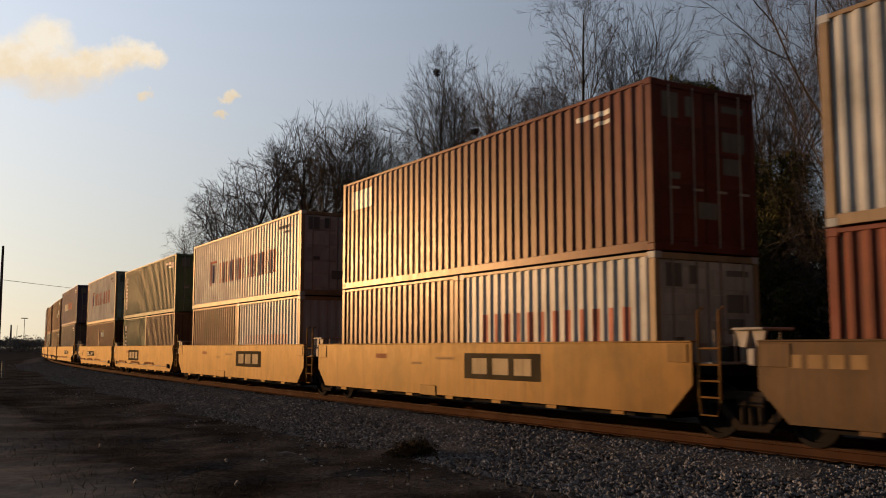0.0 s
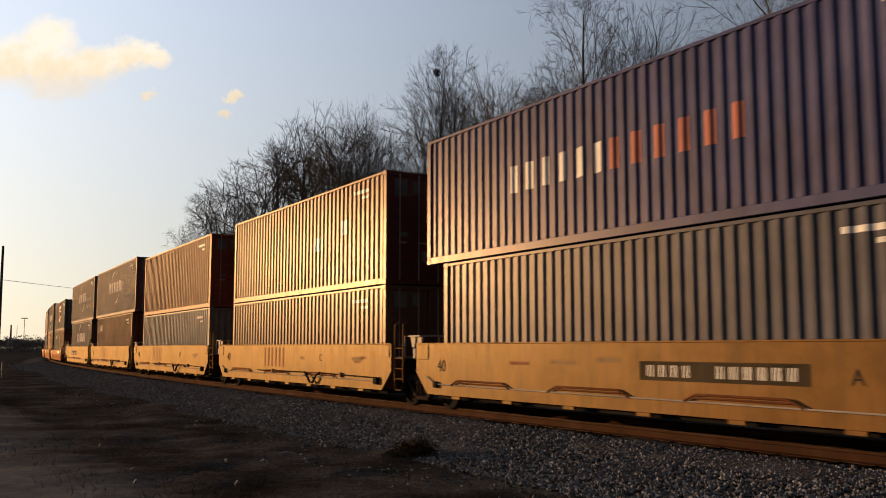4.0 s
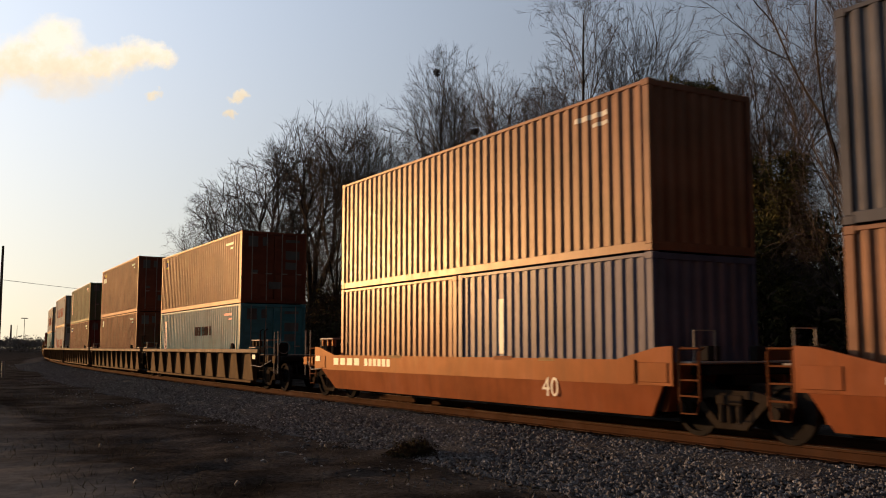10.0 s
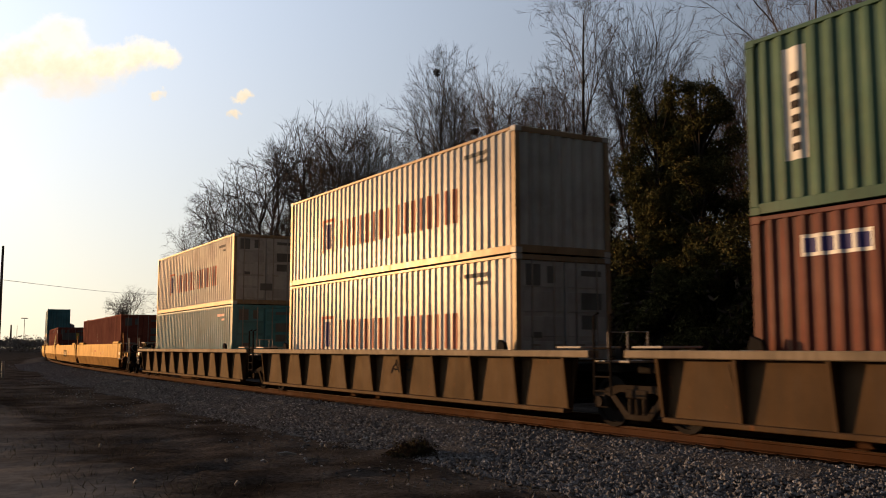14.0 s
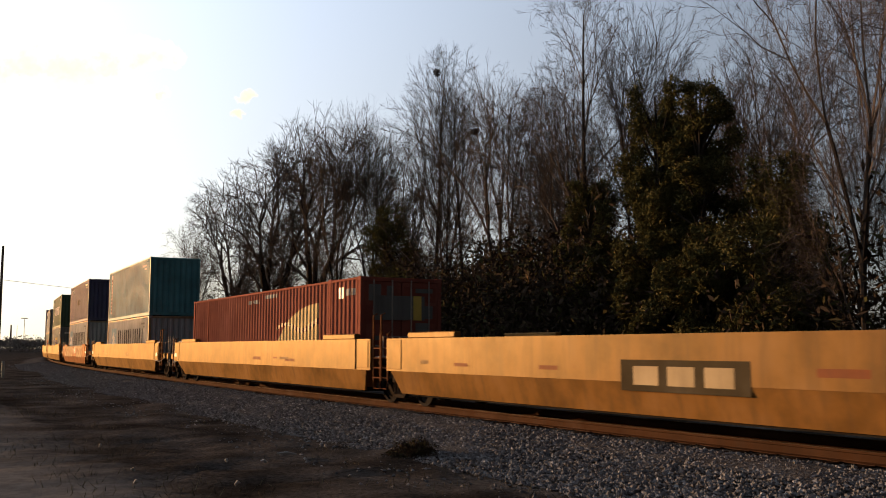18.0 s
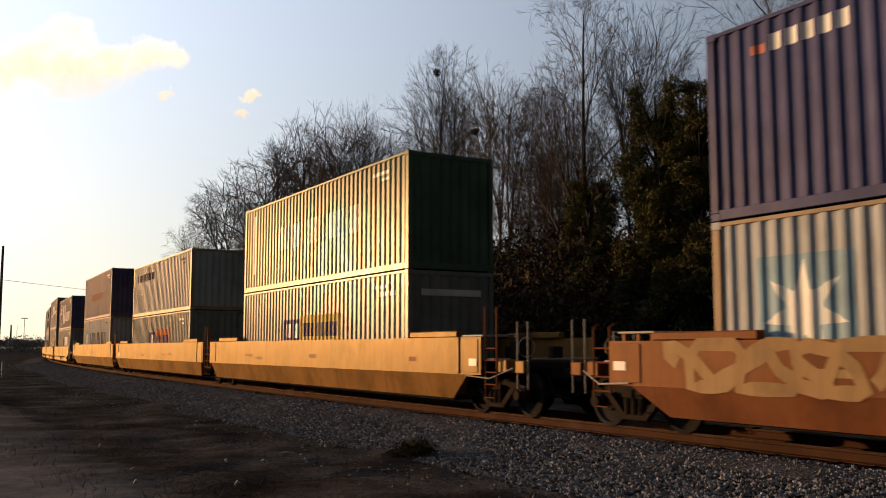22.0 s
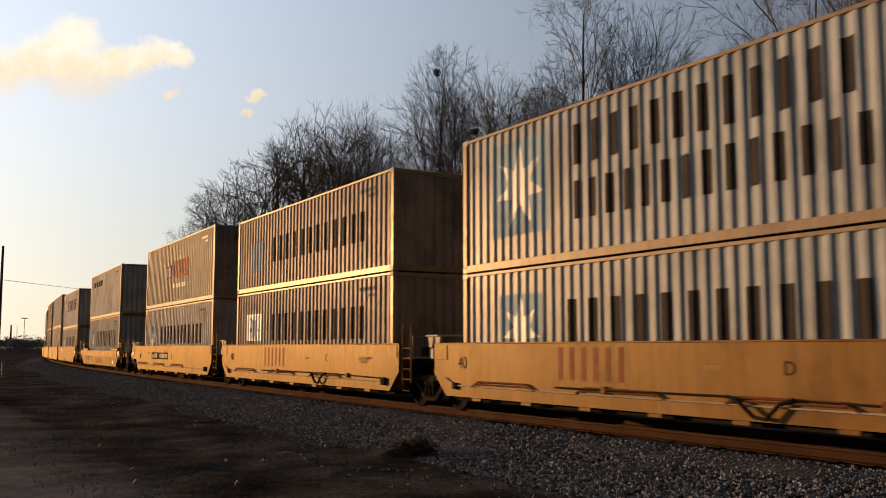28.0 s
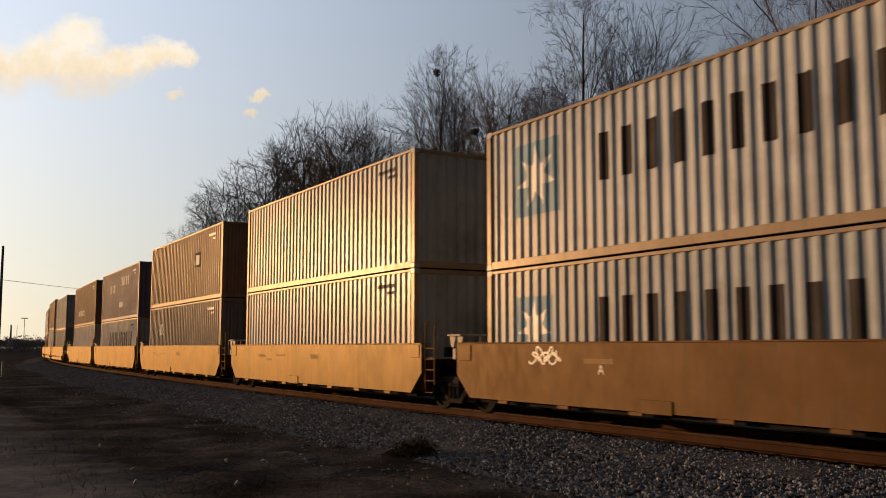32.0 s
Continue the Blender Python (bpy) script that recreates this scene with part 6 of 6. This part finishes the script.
# ---- what moves ----
def motions():
    times = list(range(0, 33, 2))
    for ob, centre, height in MOVERS:
        rows = []
        for t in times:
            x, y, th = along(centre - SPEED * t, CENTRE)
            rows.append((t, pose(x, y, height, 0, 0, -math.degrees(th))))
        walk(ob, rows)
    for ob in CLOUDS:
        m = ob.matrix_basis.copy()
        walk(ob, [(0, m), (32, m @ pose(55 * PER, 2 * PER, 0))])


motions()
